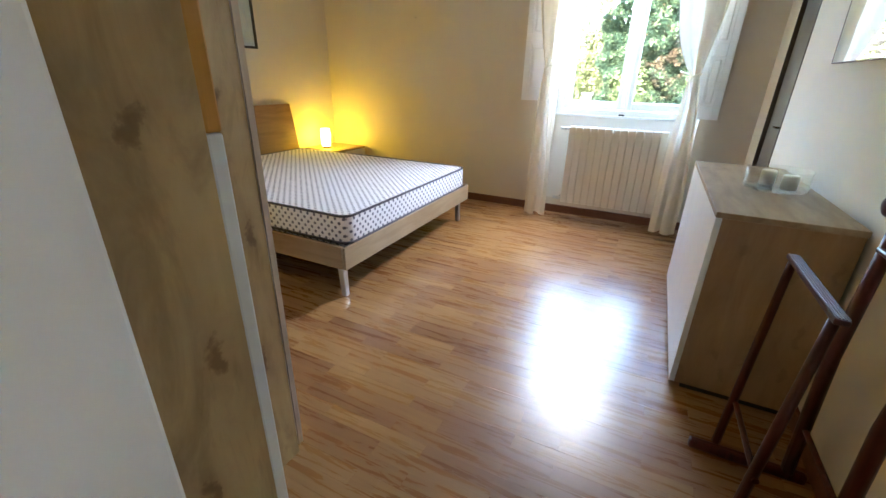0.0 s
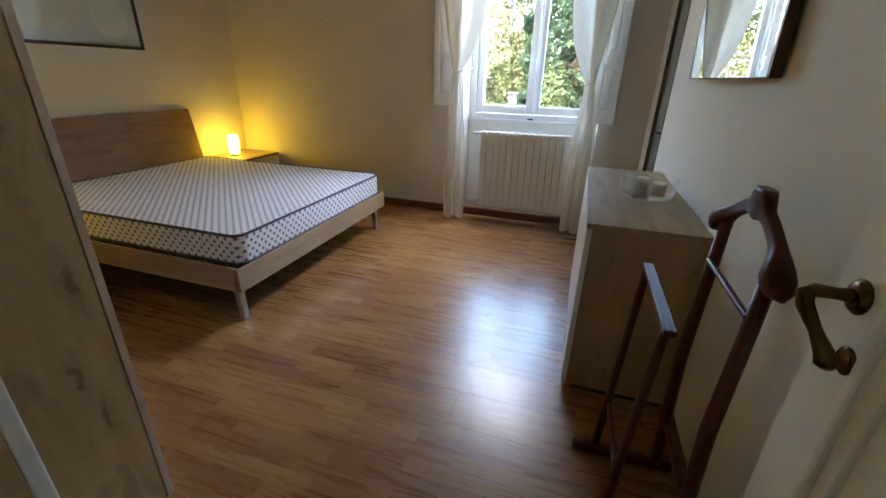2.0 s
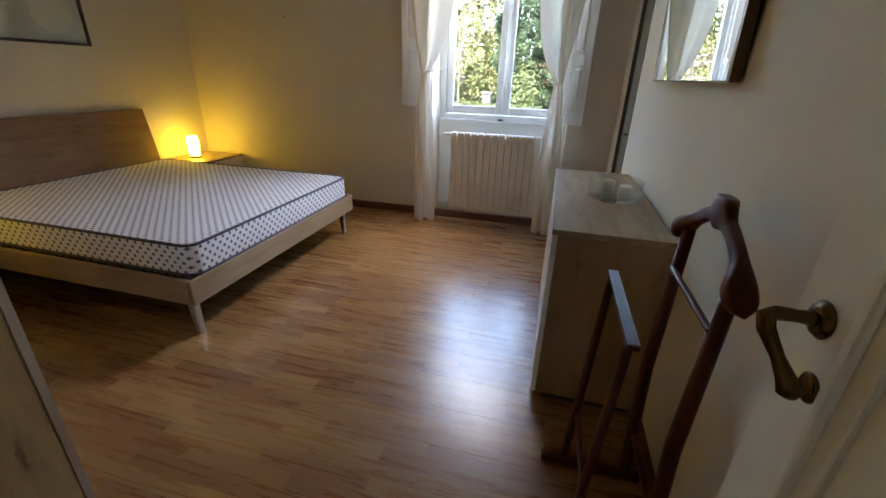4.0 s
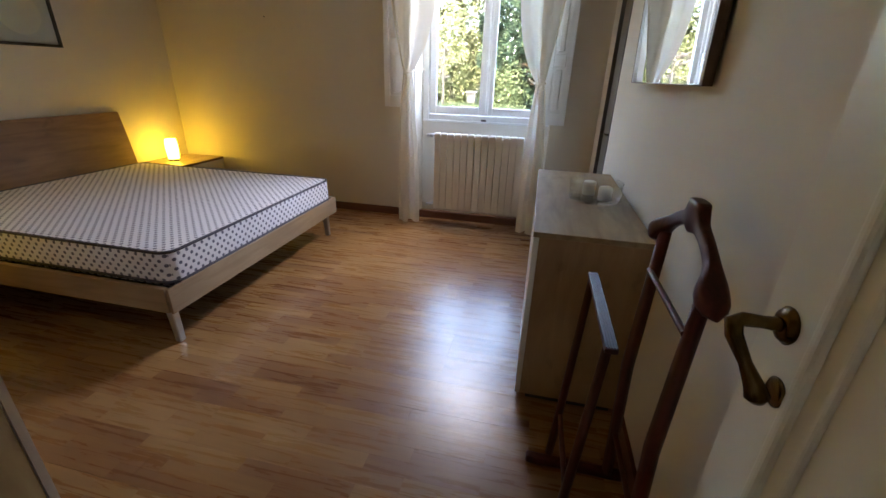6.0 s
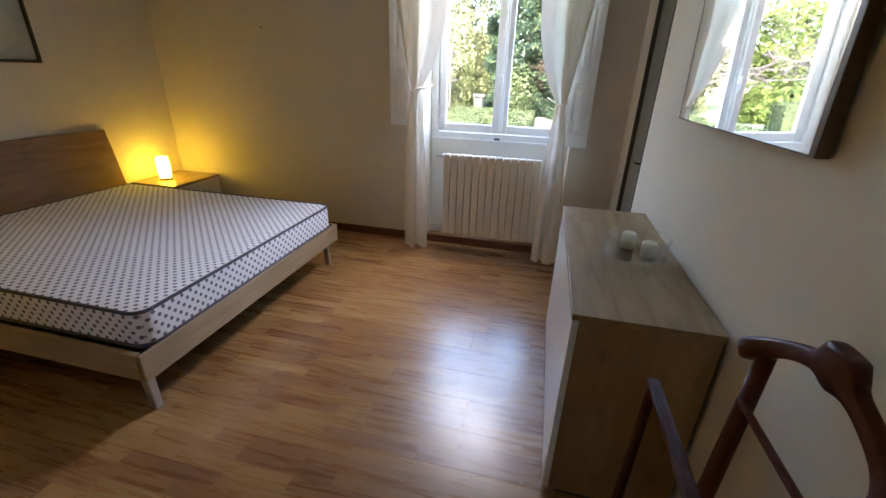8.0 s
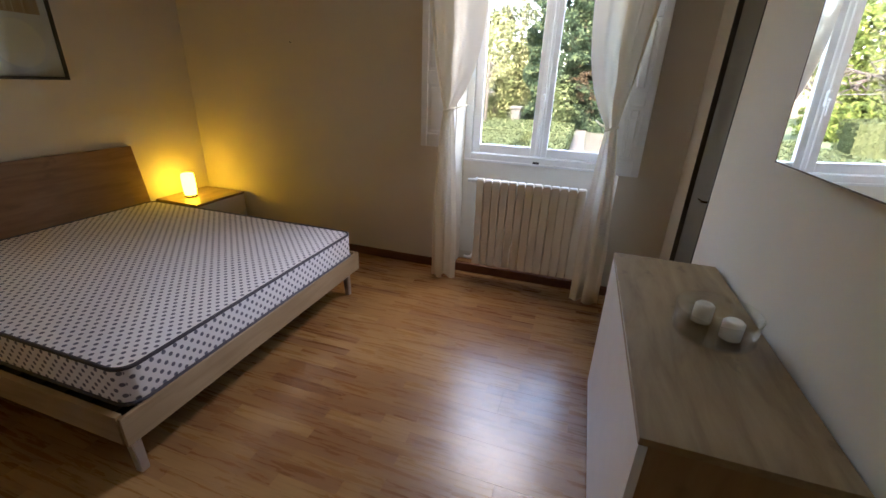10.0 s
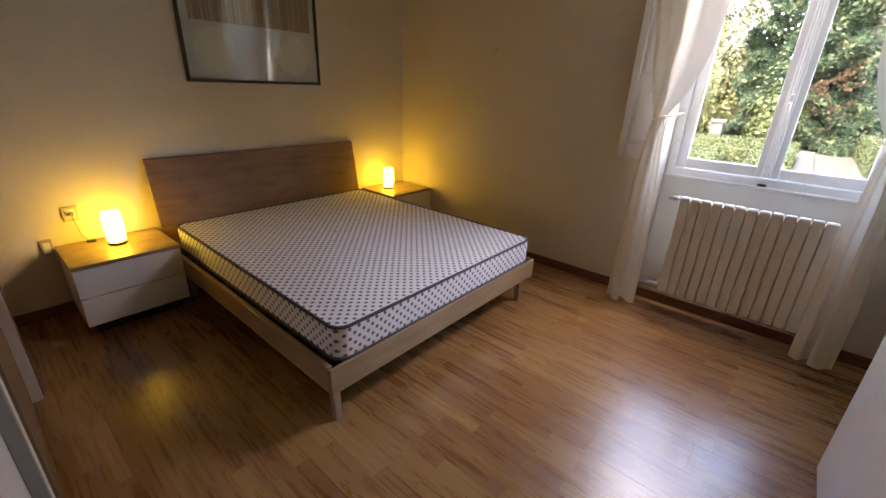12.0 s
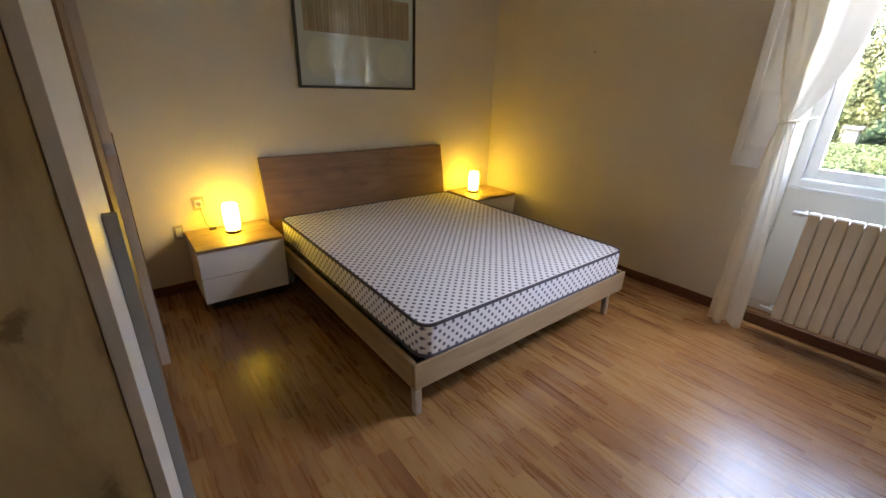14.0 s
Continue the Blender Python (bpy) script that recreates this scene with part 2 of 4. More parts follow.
M_TOPWOOD = wood("oak_top", (0.285, 0.183, 0.085), (0.46, 0.33, 0.175), 1, 0.42, stretch=7.0, scale=2.2, knots=0.4)
M_DARKFRONT = wood("brown_front_upright", (0.15, 0.085, 0.042), (0.24, 0.145, 0.075), 2, 0.5, stretch=8.0, scale=1.8, knots=0.3)
M_EDGE = wood("edge_banding", (0.50, 0.40, 0.32), (0.62, 0.52, 0.43), 2, 0.5)
M_WHITE = plain("white_lacquer", (0.78, 0.77, 0.75), 0.4, var=0.02, grain=0.02)
M_DOOR = plain("cream_gloss_paint", (0.68, 0.645, 0.53), 0.32, var=0.03, scale=3, grain=0.12)
M_WINPAINT = plain("window_paint", (0.83, 0.84, 0.85), 0.4, var=0.04, grain=0.08)
M_RAD = plain("radiator_enamel", (0.90, 0.87, 0.79), 0.35, var=0.02, grain=0.02)
M_ALU = plain("brushed_aluminium", (0.62, 0.63, 0.65), 0.35, 0.9, var=0.05, scale=20)
M_GREYSTRIP = plain("grey_strip_lacquer", (0.26, 0.245, 0.225), 0.5, var=0.08, scale=12)
M_ALUPAINT = plain("pale_plastic_trim", (0.74, 0.78, 0.80), 0.35, var=0.03)
M_AMBER = wood("amber_varnish", (0.50, 0.23, 0.035), (0.68, 0.35, 0.065), 2, 0.35)
M_BRASS = plain("aged_brass", (0.095, 0.058, 0.021), 0.26, 1.0, var=0.4, scale=30, grain=0.15)
M_MAHOG = wood("mahogany", (0.045, 0.007, 0.005), (0.105, 0.018, 0.012), 2, 0.38)
M_MAHOG.node_tree.nodes["Principled BSDF"].inputs["Specular IOR Level"].default_value = 0.3
M_DARK = plain("black_slats", (0.02, 0.018, 0.016), 0.6)
M_FRAME = plain("black_frame", (0.025, 0.022, 0.02), 0.4)
M_MIRFRAME = wood("dark_mirror_frame", (0.07, 0.04, 0.025), (0.14, 0.08, 0.05), 2, 0.4)
M_PIPING = plain("grey_piping", (0.065, 0.065, 0.09), 0.8, var=0.1, scale=40)
M_TICK = [dotted((0, 1)), dotted((1, 2)), dotted((0, 2))]
M_GLASS = glass("window_glass")
M_BOWL = glass("bowl_glass", (0.975, 0.985, 0.98), 0.075)
M_WAX = plain("white_wax", (0.82, 0.80, 0.72), 0.5, var=0.03, grain=0.03)
M_SHEER = sheer()
M_SHADE = glow("lamp_shade_glow", (1.0, 0.64, 0.030), 0.64)
M_PLATE = plain("ivory_plate", (0.44, 0.385, 0.26), 0.4, var=0.03)
M_PAPER = plain("art_paper", (0.62, 0.63, 0.63), 0.8, var=0.08, scale=3)
M_GREYDOOR = plain("grey_door_paint", (0.065, 0.058, 0.05), 0.5, var=0.06)
M_GREYLEAF = plain("grey_leaf_paint", (0.165, 0.145, 0.108), 0.45, var=0.06)
M_BLACK = plain("black_plastic", (0.02, 0.02, 0.02), 0.4)
M_MIRROR, _nt, _b = material("mirror_silver")
_b.inputs["Base Color"].default_value = (0.92, 0.93, 0.93, 1)
_b.inputs["Metallic"].default_value, _b.inputs["Roughness"].default_value = 1.0, 0.015
# deep shade between ivy leaves and bright leaf glints are put into these stops
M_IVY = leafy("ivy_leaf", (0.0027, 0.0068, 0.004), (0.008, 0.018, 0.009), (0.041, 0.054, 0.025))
M_RUST = leafy("rust_leaf", (0.008, 0.006, 0.0035), (0.020, 0.013, 0.007), (0.036, 0.024, 0.012))
M_LIME = leafy("lime_leaf", (0.035, 0.055, 0.012), (0.075, 0.10, 0.022), (0.14, 0.16, 0.04))
# paler leaf tones, with the sunlight on the tree put into the colour
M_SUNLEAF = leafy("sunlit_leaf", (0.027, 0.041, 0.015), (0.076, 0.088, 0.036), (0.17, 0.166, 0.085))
M_HEDGE = leafy("box_leaf", (0.016, 0.025, 0.010), (0.036, 0.048, 0.019), (0.072, 0.084, 0.038))
M_BARK = plain("bark", (0.035, 0.029, 0.024), 0.9, var=0.3, scale=20, grain=0.6)
M_GRAVEL = plain("pale_gravel", (0.030, 0.030, 0.021), 0.95, var=0.35, scale=30, grain=0.8)
M_STONE = plain("garden_stone", (0.050, 0.048, 0.042), 0.85, var=0.15, scale=8, grain=0.4)
M_GRASS = plain("lawn", (0.035, 0.056, 0.018), 0.9, var=0.5, scale=22, grain=0.8)
M_STUCCO = plain("garden_wall_stucco", (0.20, 0.165, 0.12), 0.9, var=0.2, scale=3, grain=0.3)
M_PALE = plain("pale_stucco", (0.30, 0.27, 0.22), 0.9, var=0.12, scale=2, grain=0.3)
M_TERRA = plain("terracotta", (0.45, 0.22, 0.10), 0.8, var=0.15)
M_IRON = plain("painted_iron", (0.05, 0.05, 0.05), 0.5)


# ---- mesh helpers ----
def to_mesh(name, bm, mats):
    me = bpy.data.meshes.new(name)
    bm.normal_update()
    bm.to_mesh(me)
    bm.free()
    for mt in (mats if isinstance(mats, (list, tuple)) else [mats]):
        me.materials.append(mt)
    return me


def part(name, bm, mats, parent, label="", smooth=False):
    ob = new(name, to_mesh(name, bm, mats))
    if smooth:
        for p in ob.data.polygons:
            p.use_smooth = True
    if parent is not None:
        ob.parent = parent
    if label:
        ob["label"] = label
    return ob


def thing(name, label, category, at=(0, 0, 0), rz=0.0, group="", kind=""):
    e = new(name)
    e.matrix_world = pose(*at, 0, 0, rz)
    return tagged(e, label, category, group, kind)


def box(lo, hi, bevel=0.0, segs=2, bm=None):
    own = bmesh.new()
    bmesh.ops.create_cube(own, size=1.0)
    c = [(a + b) / 2 for a, b in zip(lo, hi)]
    s = [abs(b - a) for a, b in zip(lo, hi)]
    for v in own.verts:
        v.co = Vector([c[i] + v.co[i] * s[i] for i in range(3)])
    if bevel:
        bmesh.ops.bevel(own, geom=own.edges[:], offset=min(bevel, min(s) * 0.45), segments=segs, affect="EDGES", profile=0.5)
    if bm is None:
        return own
    return join(bm, own)


def join(bm, other):
    me = bpy.data.meshes.new("tmp")
    other.to_mesh(me)
    other.free()
    bm.from_mesh(me)
    bpy.data.meshes.remove(me)
    return bm


def boxes(*items, bevel=0.0):
    bm = bmesh.new()
    for lo, hi in items:
        box(lo, hi, bevel, bm=bm)
    return bm


def lathe(profile, n=24, at=(0, 0, 0)):
    """Turned body round z from (radius, height) pairs."""
    bm = bmesh.new()
    rings = []
    for r, z in profile:
        if r < 1e-6:
            rings.append([bm.verts.new((at[0], at[1], at[2] + z))])
        else:
            rings.append([bm.verts.new((at[0] + r * math.cos(2 * math.pi * i / n), at[1] + r * math.sin(2 * math.pi * i / n), at[2] + z)) for i in range(n)])
    for a, b in zip(rings, rings[1:]):
        for i in range(n):
            j = (i + 1) % n
            q = [a[i % len(a)], a[j % len(a)], b[j % len(b)], b[i % len(b)]]
            q = list(dict.fromkeys(q))
            if len(q) > 2:
                bm.faces.new(q)
    return bm


def sweep(points, radii, n=10, flat=1.0, bm=None):
    """A tube through points with a radius at each."""
    bm = bm or bmesh.new()
    pts = [Vector(p) for p in points]
    rings = []
    side = None
    for i, p in enumerate(pts):
        d = (pts[min(i + 1, len(pts) - 1)] - pts[max(i - 1, 0)]).normalized()
        ref = side if side is not None else (Vector((0, 0, 1)) if abs(d.z) < 0.9 else Vector((1, 0, 0)))
        u = (ref - d * ref.dot(d)).normalized()
        w = d.cross(u)
        side = u
        r = radii[i] if isinstance(radii, (list, tuple)) else radii
        rings.append([bm.verts.new(p + (u * math.cos(2 * math.pi * k / n) * flat + w * math.sin(2 * math.pi * k / n)) * r) for k in range(n)])
    for a, b in zip(rings, rings[1:]):
        for k in range(n):
            bm.faces.new((a[k], a[(k + 1) % n], b[(k + 1) % n], b[k]))
    bm.faces.new(rings[0][::-1])
    bm.faces.new(rings[-1])
    return bm


def extrude_outline(outline, axis, lo, hi):
    """A flat outline pulled along an axis; outline pairs are the two other axes in order."""
    bm = bmesh.new()
    def put(p, d):
        q = list(p)
        q.insert(axis, d)
        return bm.verts.new(q)
    a = [put(p, lo) for p in outline]
    b = [put(p, hi) for p in outline]
    n = len(outline)
    for i in range(n):
        bm.faces.new((a[i], a[(i + 1) % n], b[(i + 1) % n], b[i]))
    bm.faces.new(a[::-1])
    bm.faces.new(b)
    bmesh.ops.recalc_face_normals(bm, faces=bm.faces[:])
    return bm


def structure(name, bm, mats, label, category=""):
    return tagged(part(name, bm, mats, None), label, category or name.split("_")[0], kind="structure")


# ---- room ----
RX, DY, HZ = 4.24, -4.0, 2.95          # right wall, door wall, ceiling
WX0, WX1, WZ0, WZ1 = 2.62, 3.85, 0.93, 2.72   # window opening
floor = structure("floor", boxes(((-0.3, -4.3, -0.12), (RX + 0.3, 0.0, -0.012)), ((WX0, 0.0, -0.12), (WX1, 0.272, -0.012)), ((1.9, -7.0, -0.12), (RX + 0.3, -4.3, -0.012))), M_SKIRT, "wood laminate floor of staggered oak-brown boards", "floor")
structure("ceiling", boxes(((-0.3, -4.3, HZ), (RX + 0.3, 0.45, HZ + 0.15)), ((1.9, -7.1, HZ), (RX + 1.0, -4.3, HZ + 0.15))), M_CEIL, "plain white plastered ceiling", "ceiling")
structure("wall_west", boxes(((-0.3, -4.3, -0.12), (0.0, 0.45, HZ))), M_WALL, "off-white plaster wall behind the bed", "wall")
structure("wall_north", boxes(((0.0, 0.0, -0.12), (WX0, 0.45, HZ)), ((WX1, 0.0, -0.12), (RX, 0.45, HZ)),
                              ((WX0, 0.0, WZ1), (WX1, 0.45, HZ)), ((WX0, 0.272, -0.12), (WX1, 0.45, WZ0))), M_WALL,
          "off-white plaster wall with the window", "wall")
DR0, DR1, DRH = -0.76, -0.30, 2.3       # grey door in the east wall
structure("wall_east", boxes(((RX, DR1, -0.12), (RX + 0.3, 0.45, HZ)), ((RX, -4.3, -0.12), (RX + 0.3, DR0, HZ)),
                             ((RX, DR0, DRH), (RX + 0.3, DR1, HZ)), ((RX + 0.12, DR0, -0.12), (RX + 0.3, DR1, DRH))), M_WALL,
          "off-white plaster wall with the mirror", "wall")
JX0, JX1, JH = 3.31, 4.12, 2.12         # doorway in the south wall
structure("wall_south", boxes(((0.0, -4.3, -0.12), (JX0 - 0.02, DY, HZ)), ((JX1 + 0.02, -4.3, -0.12), (RX, DY, HZ)),
                              ((JX0 - 0.02, -4.3, JH + 0.02), (JX1 + 0.02, DY, HZ))), M_WALL,
          "off-white plaster wall with the doorway", "wall")
structure("wall_hall", boxes(((1.9, -7.0, -0.12), (2.0, -4.3, HZ)), ((RX + 0.9, -7.0, -0.12), (RX + 1.0, -4.3, HZ)),
                             ((1.9, -7.1, -0.12), (RX + 1.0, -7.0, HZ))), M_WALL, "plain off-white walls closing the hall", "wall")
structure("floor_hall", boxes(((RX + 0.3, -7.0, -0.12), (RX + 1.0, -4.3, -0.001))), M_FLOOR, "oak-brown laminate hall floor", "floor")
structure("trim", boxes(((JX0 - 0.02, -4.31, 0), (JX0, DY + 0.004, JH)), ((JX1, -4.31, 0), (JX1 + 0.02, DY + 0.004, JH)),
                               ((JX0 - 0.02, -4.31, JH), (JX1 + 0.02, DY + 0.004, JH + 0.02)), bevel=0.003), M_WINPAINT,
                 "white painted door lining of the doorway", "trim")

SK = 0.075
structure("baseboard", boxes(((0.0, -0.016, 0), (WX0, -0.0005, SK)), ((WX1, -0.016, 0), (RX, -0.0005, SK)), ((WX0, -0.016, 0), (WX1, -0.0005, SK)),
                             ((0.0005, -3.3, 0), (0.016, -0.016, SK)), ((RX - 0.016, DR0 - 0.0, 0), (RX - 0.0005, -3.99, SK)),
                             bevel=0.003), M_SKIRT, "brown wooden baseboard along the walls", "baseboard")


# ---- window ----
def window_sash(parent, x0, x1, name):
    s = part(name, boxes(((x0, 0.30, WZ0 + 0.055), (x0 + 0.065, 0.345, WZ1 - 0.05)), ((x1 - 0.065, 0.30, WZ0 + 0.055), (x1, 0.345, WZ1 - 0.05)),
                         ((x0 + 0.065, 0.30, WZ0 + 0.055), (x1 - 0.065, 0.345, WZ0 + 0.125)), ((x0 + 0.065, 0.30, WZ1 - 0.12), (x1 - 0.065, 0.345, WZ1 - 0.05)),
                         bevel=0.006), M_WINPAINT, parent)
    p = part("pane", boxes(((x0 + 0.06, 0.320, WZ0 + 0.12), (x1 - 0.06, 0.324, WZ1 - 0.115))), M_GLASS, s)
    p.visible_shadow = False
    return s


win = tagged(new("window_1"), "white painted two-leaf casement window, closed", "window", kind="structure")
part("window_frame", boxes(((WX0, 0.27, WZ0), (WX0 + 0.06, 0.36, WZ1)), ((WX1 - 0.06, 0.27, WZ0), (WX1, 0.36, WZ1)),
                           ((WX0 + 0.06, 0.27, WZ0), (WX1 - 0.06, 0.36, WZ0 + 0.05)), ((WX0 + 0.06, 0.27, WZ1 - 0.05), (WX1 - 0.06, 0.36, WZ1)),
                           bevel=0.005), M_WINPAINT, win)
XM = 3.238
window_sash(win, WX0 + 0.062, XM - 0.001, "sash")
window_sash(win, XM + 0.001, WX1 - 0.062, "sash")
part("astragal", boxes(((XM - 0.026, 0.278, WZ0 + 0.06), (XM + 0.026, 0.299, WZ1 - 0.055)), bevel=0.008), M_WINPAINT, win)
part("espagnolette", sweep([(XM, 0.262, WZ0 + 0.08), (XM, 0.262, 2.2)], 0.007, 8), M_WINPAINT, win)
hd = part("window_handle", box((XM - 0.012, 0.245, 1.42), (XM + 0.012, 0.278, 1.52), 0.006), M_WINPAINT, win)
part("lever", sweep([(XM, 0.25, 1.47), (XM, 0.225, 1.46), (XM + 0.004, 0.22, 1.37)], [0.008, 0.009, 0.007], 8), M_WINPAINT, hd)
part("latch", box((XM - 0.03, 0.248, WZ0 + 0.004), (XM + 0.02, 0.268, WZ0 + 0.02), 0.003), M_BLACK, win)
part("window_sill", boxes(((WX0 + 0.002, 0.252, WZ0 - 0.016), (WX1 - 0.002, 0.2715, WZ0 + 0.002)), bevel=0.005), M_WINPAINT, win, "slim white nosing under the casement")
structure("trim_niche", boxes(((WX0 + 0.002, 0.266, SK), (WX1 - 0.002, 0.2715, WZ0 - 0.017))), M_NICHE, "white painted back of the radiator niche under the window", "wall")


def shutter(x0, x1, z0, hinge_right, turn):
    """A folded inner shutter of two leaves with raised panels."""
    w = x1 - x0
    s = thing("shutter", "white painted panelled inner shutter folded open beside the window", "shutter", (x1 if hinge_right else x0, -0.006, z0), turn, "window shutters")
    sg = -1 if hinge_right else 1
    for k, y in enumerate((-0.028, -0.060)):
        a, b = sorted((0, sg * w))
        st = 0.05
        H = 2.70 - z0
        bm = boxes(((a, y, 0), (a + st, y + 0.026, H)), ((b - st, y, 0), (b, y + 0.026, H)), bevel=0.003)
        zs = [0, 0.10, 0.46, 0.55, 0.98, 1.07, H - 0.1, H]
        for lo, hi in ((zs[0], zs[1]), (zs[2], zs[3]), (zs[4], zs[5]), (zs[6], zs[7])):
            box((a + st, y, lo), (b - st, y + 0.026, hi), 0.003, bm=bm)
        leaf = part("leaf", bm, M_WINPAINT, s)
        for lo, hi in ((zs[1], zs[2]), (zs[3], zs[4]), (zs[5], zs[6])):
            pb = boxes(((a + st, y + 0.014, lo), (b - st, y + 0.020, hi)))
            box((a + st + 0.022, y + 0.003, lo + 0.022), (b - st - 0.022, y + 0.0225, hi - 0.022), 0.009, bm=pb)
            part("panel", pb, M_WINPAINT, leaf)
    return s


shutter(2.35, WX0 - 0.005, 1.055, True, 0)
shutter(WX1 + 0.005 - 0.08, 3.97, 0.965, False, -4)


# ---- radiator ----
def radiator(x0, x1, z0, z1, y):
    r = thing("radiator", "cream enamelled column radiator on the wall under the window", "radiator", (x0, y, z0))
    n = 13
    w = (x1 - x0) / n
    for i in range(n):
        a = i * w + 0.0026
        b = (i + 1) * w - 0.0026
        bm = boxes(((a, -0.10, 0.012), (b, -0.086, z1 - z0 - 0.012)), ((a + 0.004, -0.014, 0.02), (b - 0.004, -0.002, z1 - z0 - 0.02)), bevel=0.004)
        box((i * w + 0.0002, -0.080, 0.032), ((i + 1) * w - 0.0002, -0.016, z1 - z0 - 0.032), bm=bm)
        box((a, -0.0985, z1 - z0 - 0.03), (b, -0.060, z1 - z0 - 0.002), 0.010, bm=bm)
        box((a + 0.012, -0.061, z1 - z0 - 0.04), (b - 0.012, -0.006, z1 - z0 - 0.014), 0.006, bm=bm)
        box((a, -0.098, 0.0), (b, -0.004, 0.03), 0.008, bm=bm)
        part("section", bm, M_RAD, r)
    for nm, z in (("valve", z1 - z0 - 0.03), ("valve", 0.03)):
        bm = sweep([(-0.001, -0.05, z), (-0.05, -0.05, z)], 0.009, 10)
        sweep([(-0.022, -0.05, z), (-0.048, -0.05, z)], 0.016, 12, bm=bm)
        sweep([(-0.055, -0.05, z), (-0.078, -0.05, z)], 0.014, 12, bm=bm)
        sweep([(-0.05, -0.05, z), (-0.058, -0.05, z)], 0.007, 12, bm=bm)
        sweep([(-0.03, -0.05, z), (-0.03, 0.045, z)], 0.008, 10, bm=bm)
        part(nm, bm, M_ALU, r, "chrome pipe valve")
    for xx in (0.12, x1 - x0 - 0.12):
        part("bracket", box((xx, -0.004, 0.5), (xx + 0.03, 0.045, 0.53), 0.003), M_RAD, r)
    return r


radiator(2.845, 3.655, 0.145, 0.858, -0.045)


# ---- curtains ----
def curtain(side, xo, xi, xt, xba, xbb, zt):
    """A sheer panel gathered by a tie at xt; side -1 hangs left of the window, xo is its outer and xi its inner top edge."""
    c = thing("curtain", "sheer white curtain tied back beside the window, hanging to the floor", "curtain", group="window curtains")
    ZT = 2.72
    rows = 84
    for name, cols, reach, yo, waves, phase in (("cloth", 110, 1.0, -0.185, 2.6, 0.0), ("overlap", 60, 0.52, -0.215, 1.7, 1.9)):
        bm = bmesh.new()
        grid = []
        for i in range(rows + 1):
            z = ZT - (ZT - 0.015) * i / rows
            if z > zt:
                f = (z - zt) / (ZT - zt)
                outer = xt + side * 0.030 + (xo - xt - side * 0.030) * f ** 0.85
                inner = xt - side * 0.030 + (xi - xt + side * 0.030) * (1 - (1 - f) ** 5)
                depth = 0.016 + 0.034 * min(1, f * 3)
                gather = 1 - 0.30 * min(1, f * 3)
                squeeze = min(1, f * 5)
            else:
                f = (zt - z) / zt
                k = min(1, f * 1.5) ** 0.62
                lo, hi = xt - 0.030 + (xba - xt + 0.030) * k, xt + 0.030 + (xbb - xt - 0.030) * k
                outer, inner = (lo, hi) if side < 0 else (hi, lo)
                depth = 0.012 + 0.016 * k
                gather = 1.0
                squeeze = min(1, f * 6)
            row = []
            for j in range(cols + 1):
                t = j / cols
                u = t * (reach + (1 - reach) * 0.35 * (1 - squeeze))     # from the outer to the inner edge
                w = u ** (1.55 * gather + 0.1) if z > zt else u
                ph = (u ** 0.62) * 2 * math.pi * waves + phase + 0.35 * math.sin(z * 1.3 + side)
                y = -0.185 + (yo + 0.185) * (0.25 + 0.75 * squeeze) - depth * (math.sin(ph) * (1 - 0.55 * u) + 0.10 * math.sin(ph * 2.3 + z)) * (1.0 if phase == 0 else 0.45) - 0.012 * math.sin(u * 3)
                x = outer + (inner - outer) * w + 0.004 * math.sin(ph * 0.5 + z * 3)
                zz = z + (0.010 * math.sin(ph * 0.7) if i == rows else 0)
                row.append(bm.verts.new((x, y, max(0.004, zz))))
            grid.append(row)
        for r0, r1 in zip(grid, grid[1:]):
            for j in range(cols):
                bm.faces.new((r0[j], r0[j + 1], r1[j + 1], r1[j]))
        part(name, bm, M_SHEER, c, smooth=True)
    loop = [(xt + 0.036 * math.cos(a), -0.188 + 0.034 * math.sin(a), zt + 0.012 * math.cos(a)) for a in [k * math.pi / 12 for k in range(25)]]
    tie = sweep(loop, 0.009, 8)
    sweep([(xt - side * 0.030, -0.190, zt + 0.004), (xt - side * 0.075, -0.13, zt + 0.022), (xt - side * 0.10, -0.03, zt + 0.035)], [0.007, 0.006, 0.005], 6, bm=tie)
    part("tie", tie, M_SHEER, c, "knotted sheer tie band", True)
    return c


curtain(-1, 2.365, 2.850, 2.615, 2.525, 2.715, 1.345)
curtain(1, 3.95, 3.500, 3.735, 3.65, 3.85, 1.285)
rod = thing("curtain_rod", "white metal curtain rod above the window", "curtain rod")
part("rod", sweep([(2.25, -0.20, 2.75), (4.02, -0.20, 2.75)], 0.012, 12), M_WINPAINT, rod)
for xx in (2.33, 3.95):
    part("bracket", sweep([(xx, -0.20, 2.75), (xx, -0.002, 2.75)], 0.009, 8), M_WINPAINT, rod)


# ---- bed ----
bed = thing("bed", "low double bed with light oak frame, metal legs and brown headboard", "bed")
BY0, BY1, BX1 = -2.443, -0.697, 2.115
part("rail", boxes(((0.15, BY0, 0.205), (BX1 - 0.027, BY0 + 0.026, 0.34)), bevel=0.003), M_OAK_X, bed)
part("rail", boxes(((0.15, BY1 - 0.026, 0.205), (BX1 - 0.027, BY1, 0.34)), bevel=0.003), M_OAK_X, bed)
part("foot_rail", boxes(((BX1 - 0.016, BY0, 0.205), (BX1, BY1, 0.34)), bevel=0.003), M_OAK_Y, bed)
part("slat_base", boxes(((0.16, BY0 + 0.027, 0.24), (BX1 - 0.028, BY1 - 0.027, 0.302))), M_DARK, bed, "black slatted bed base")
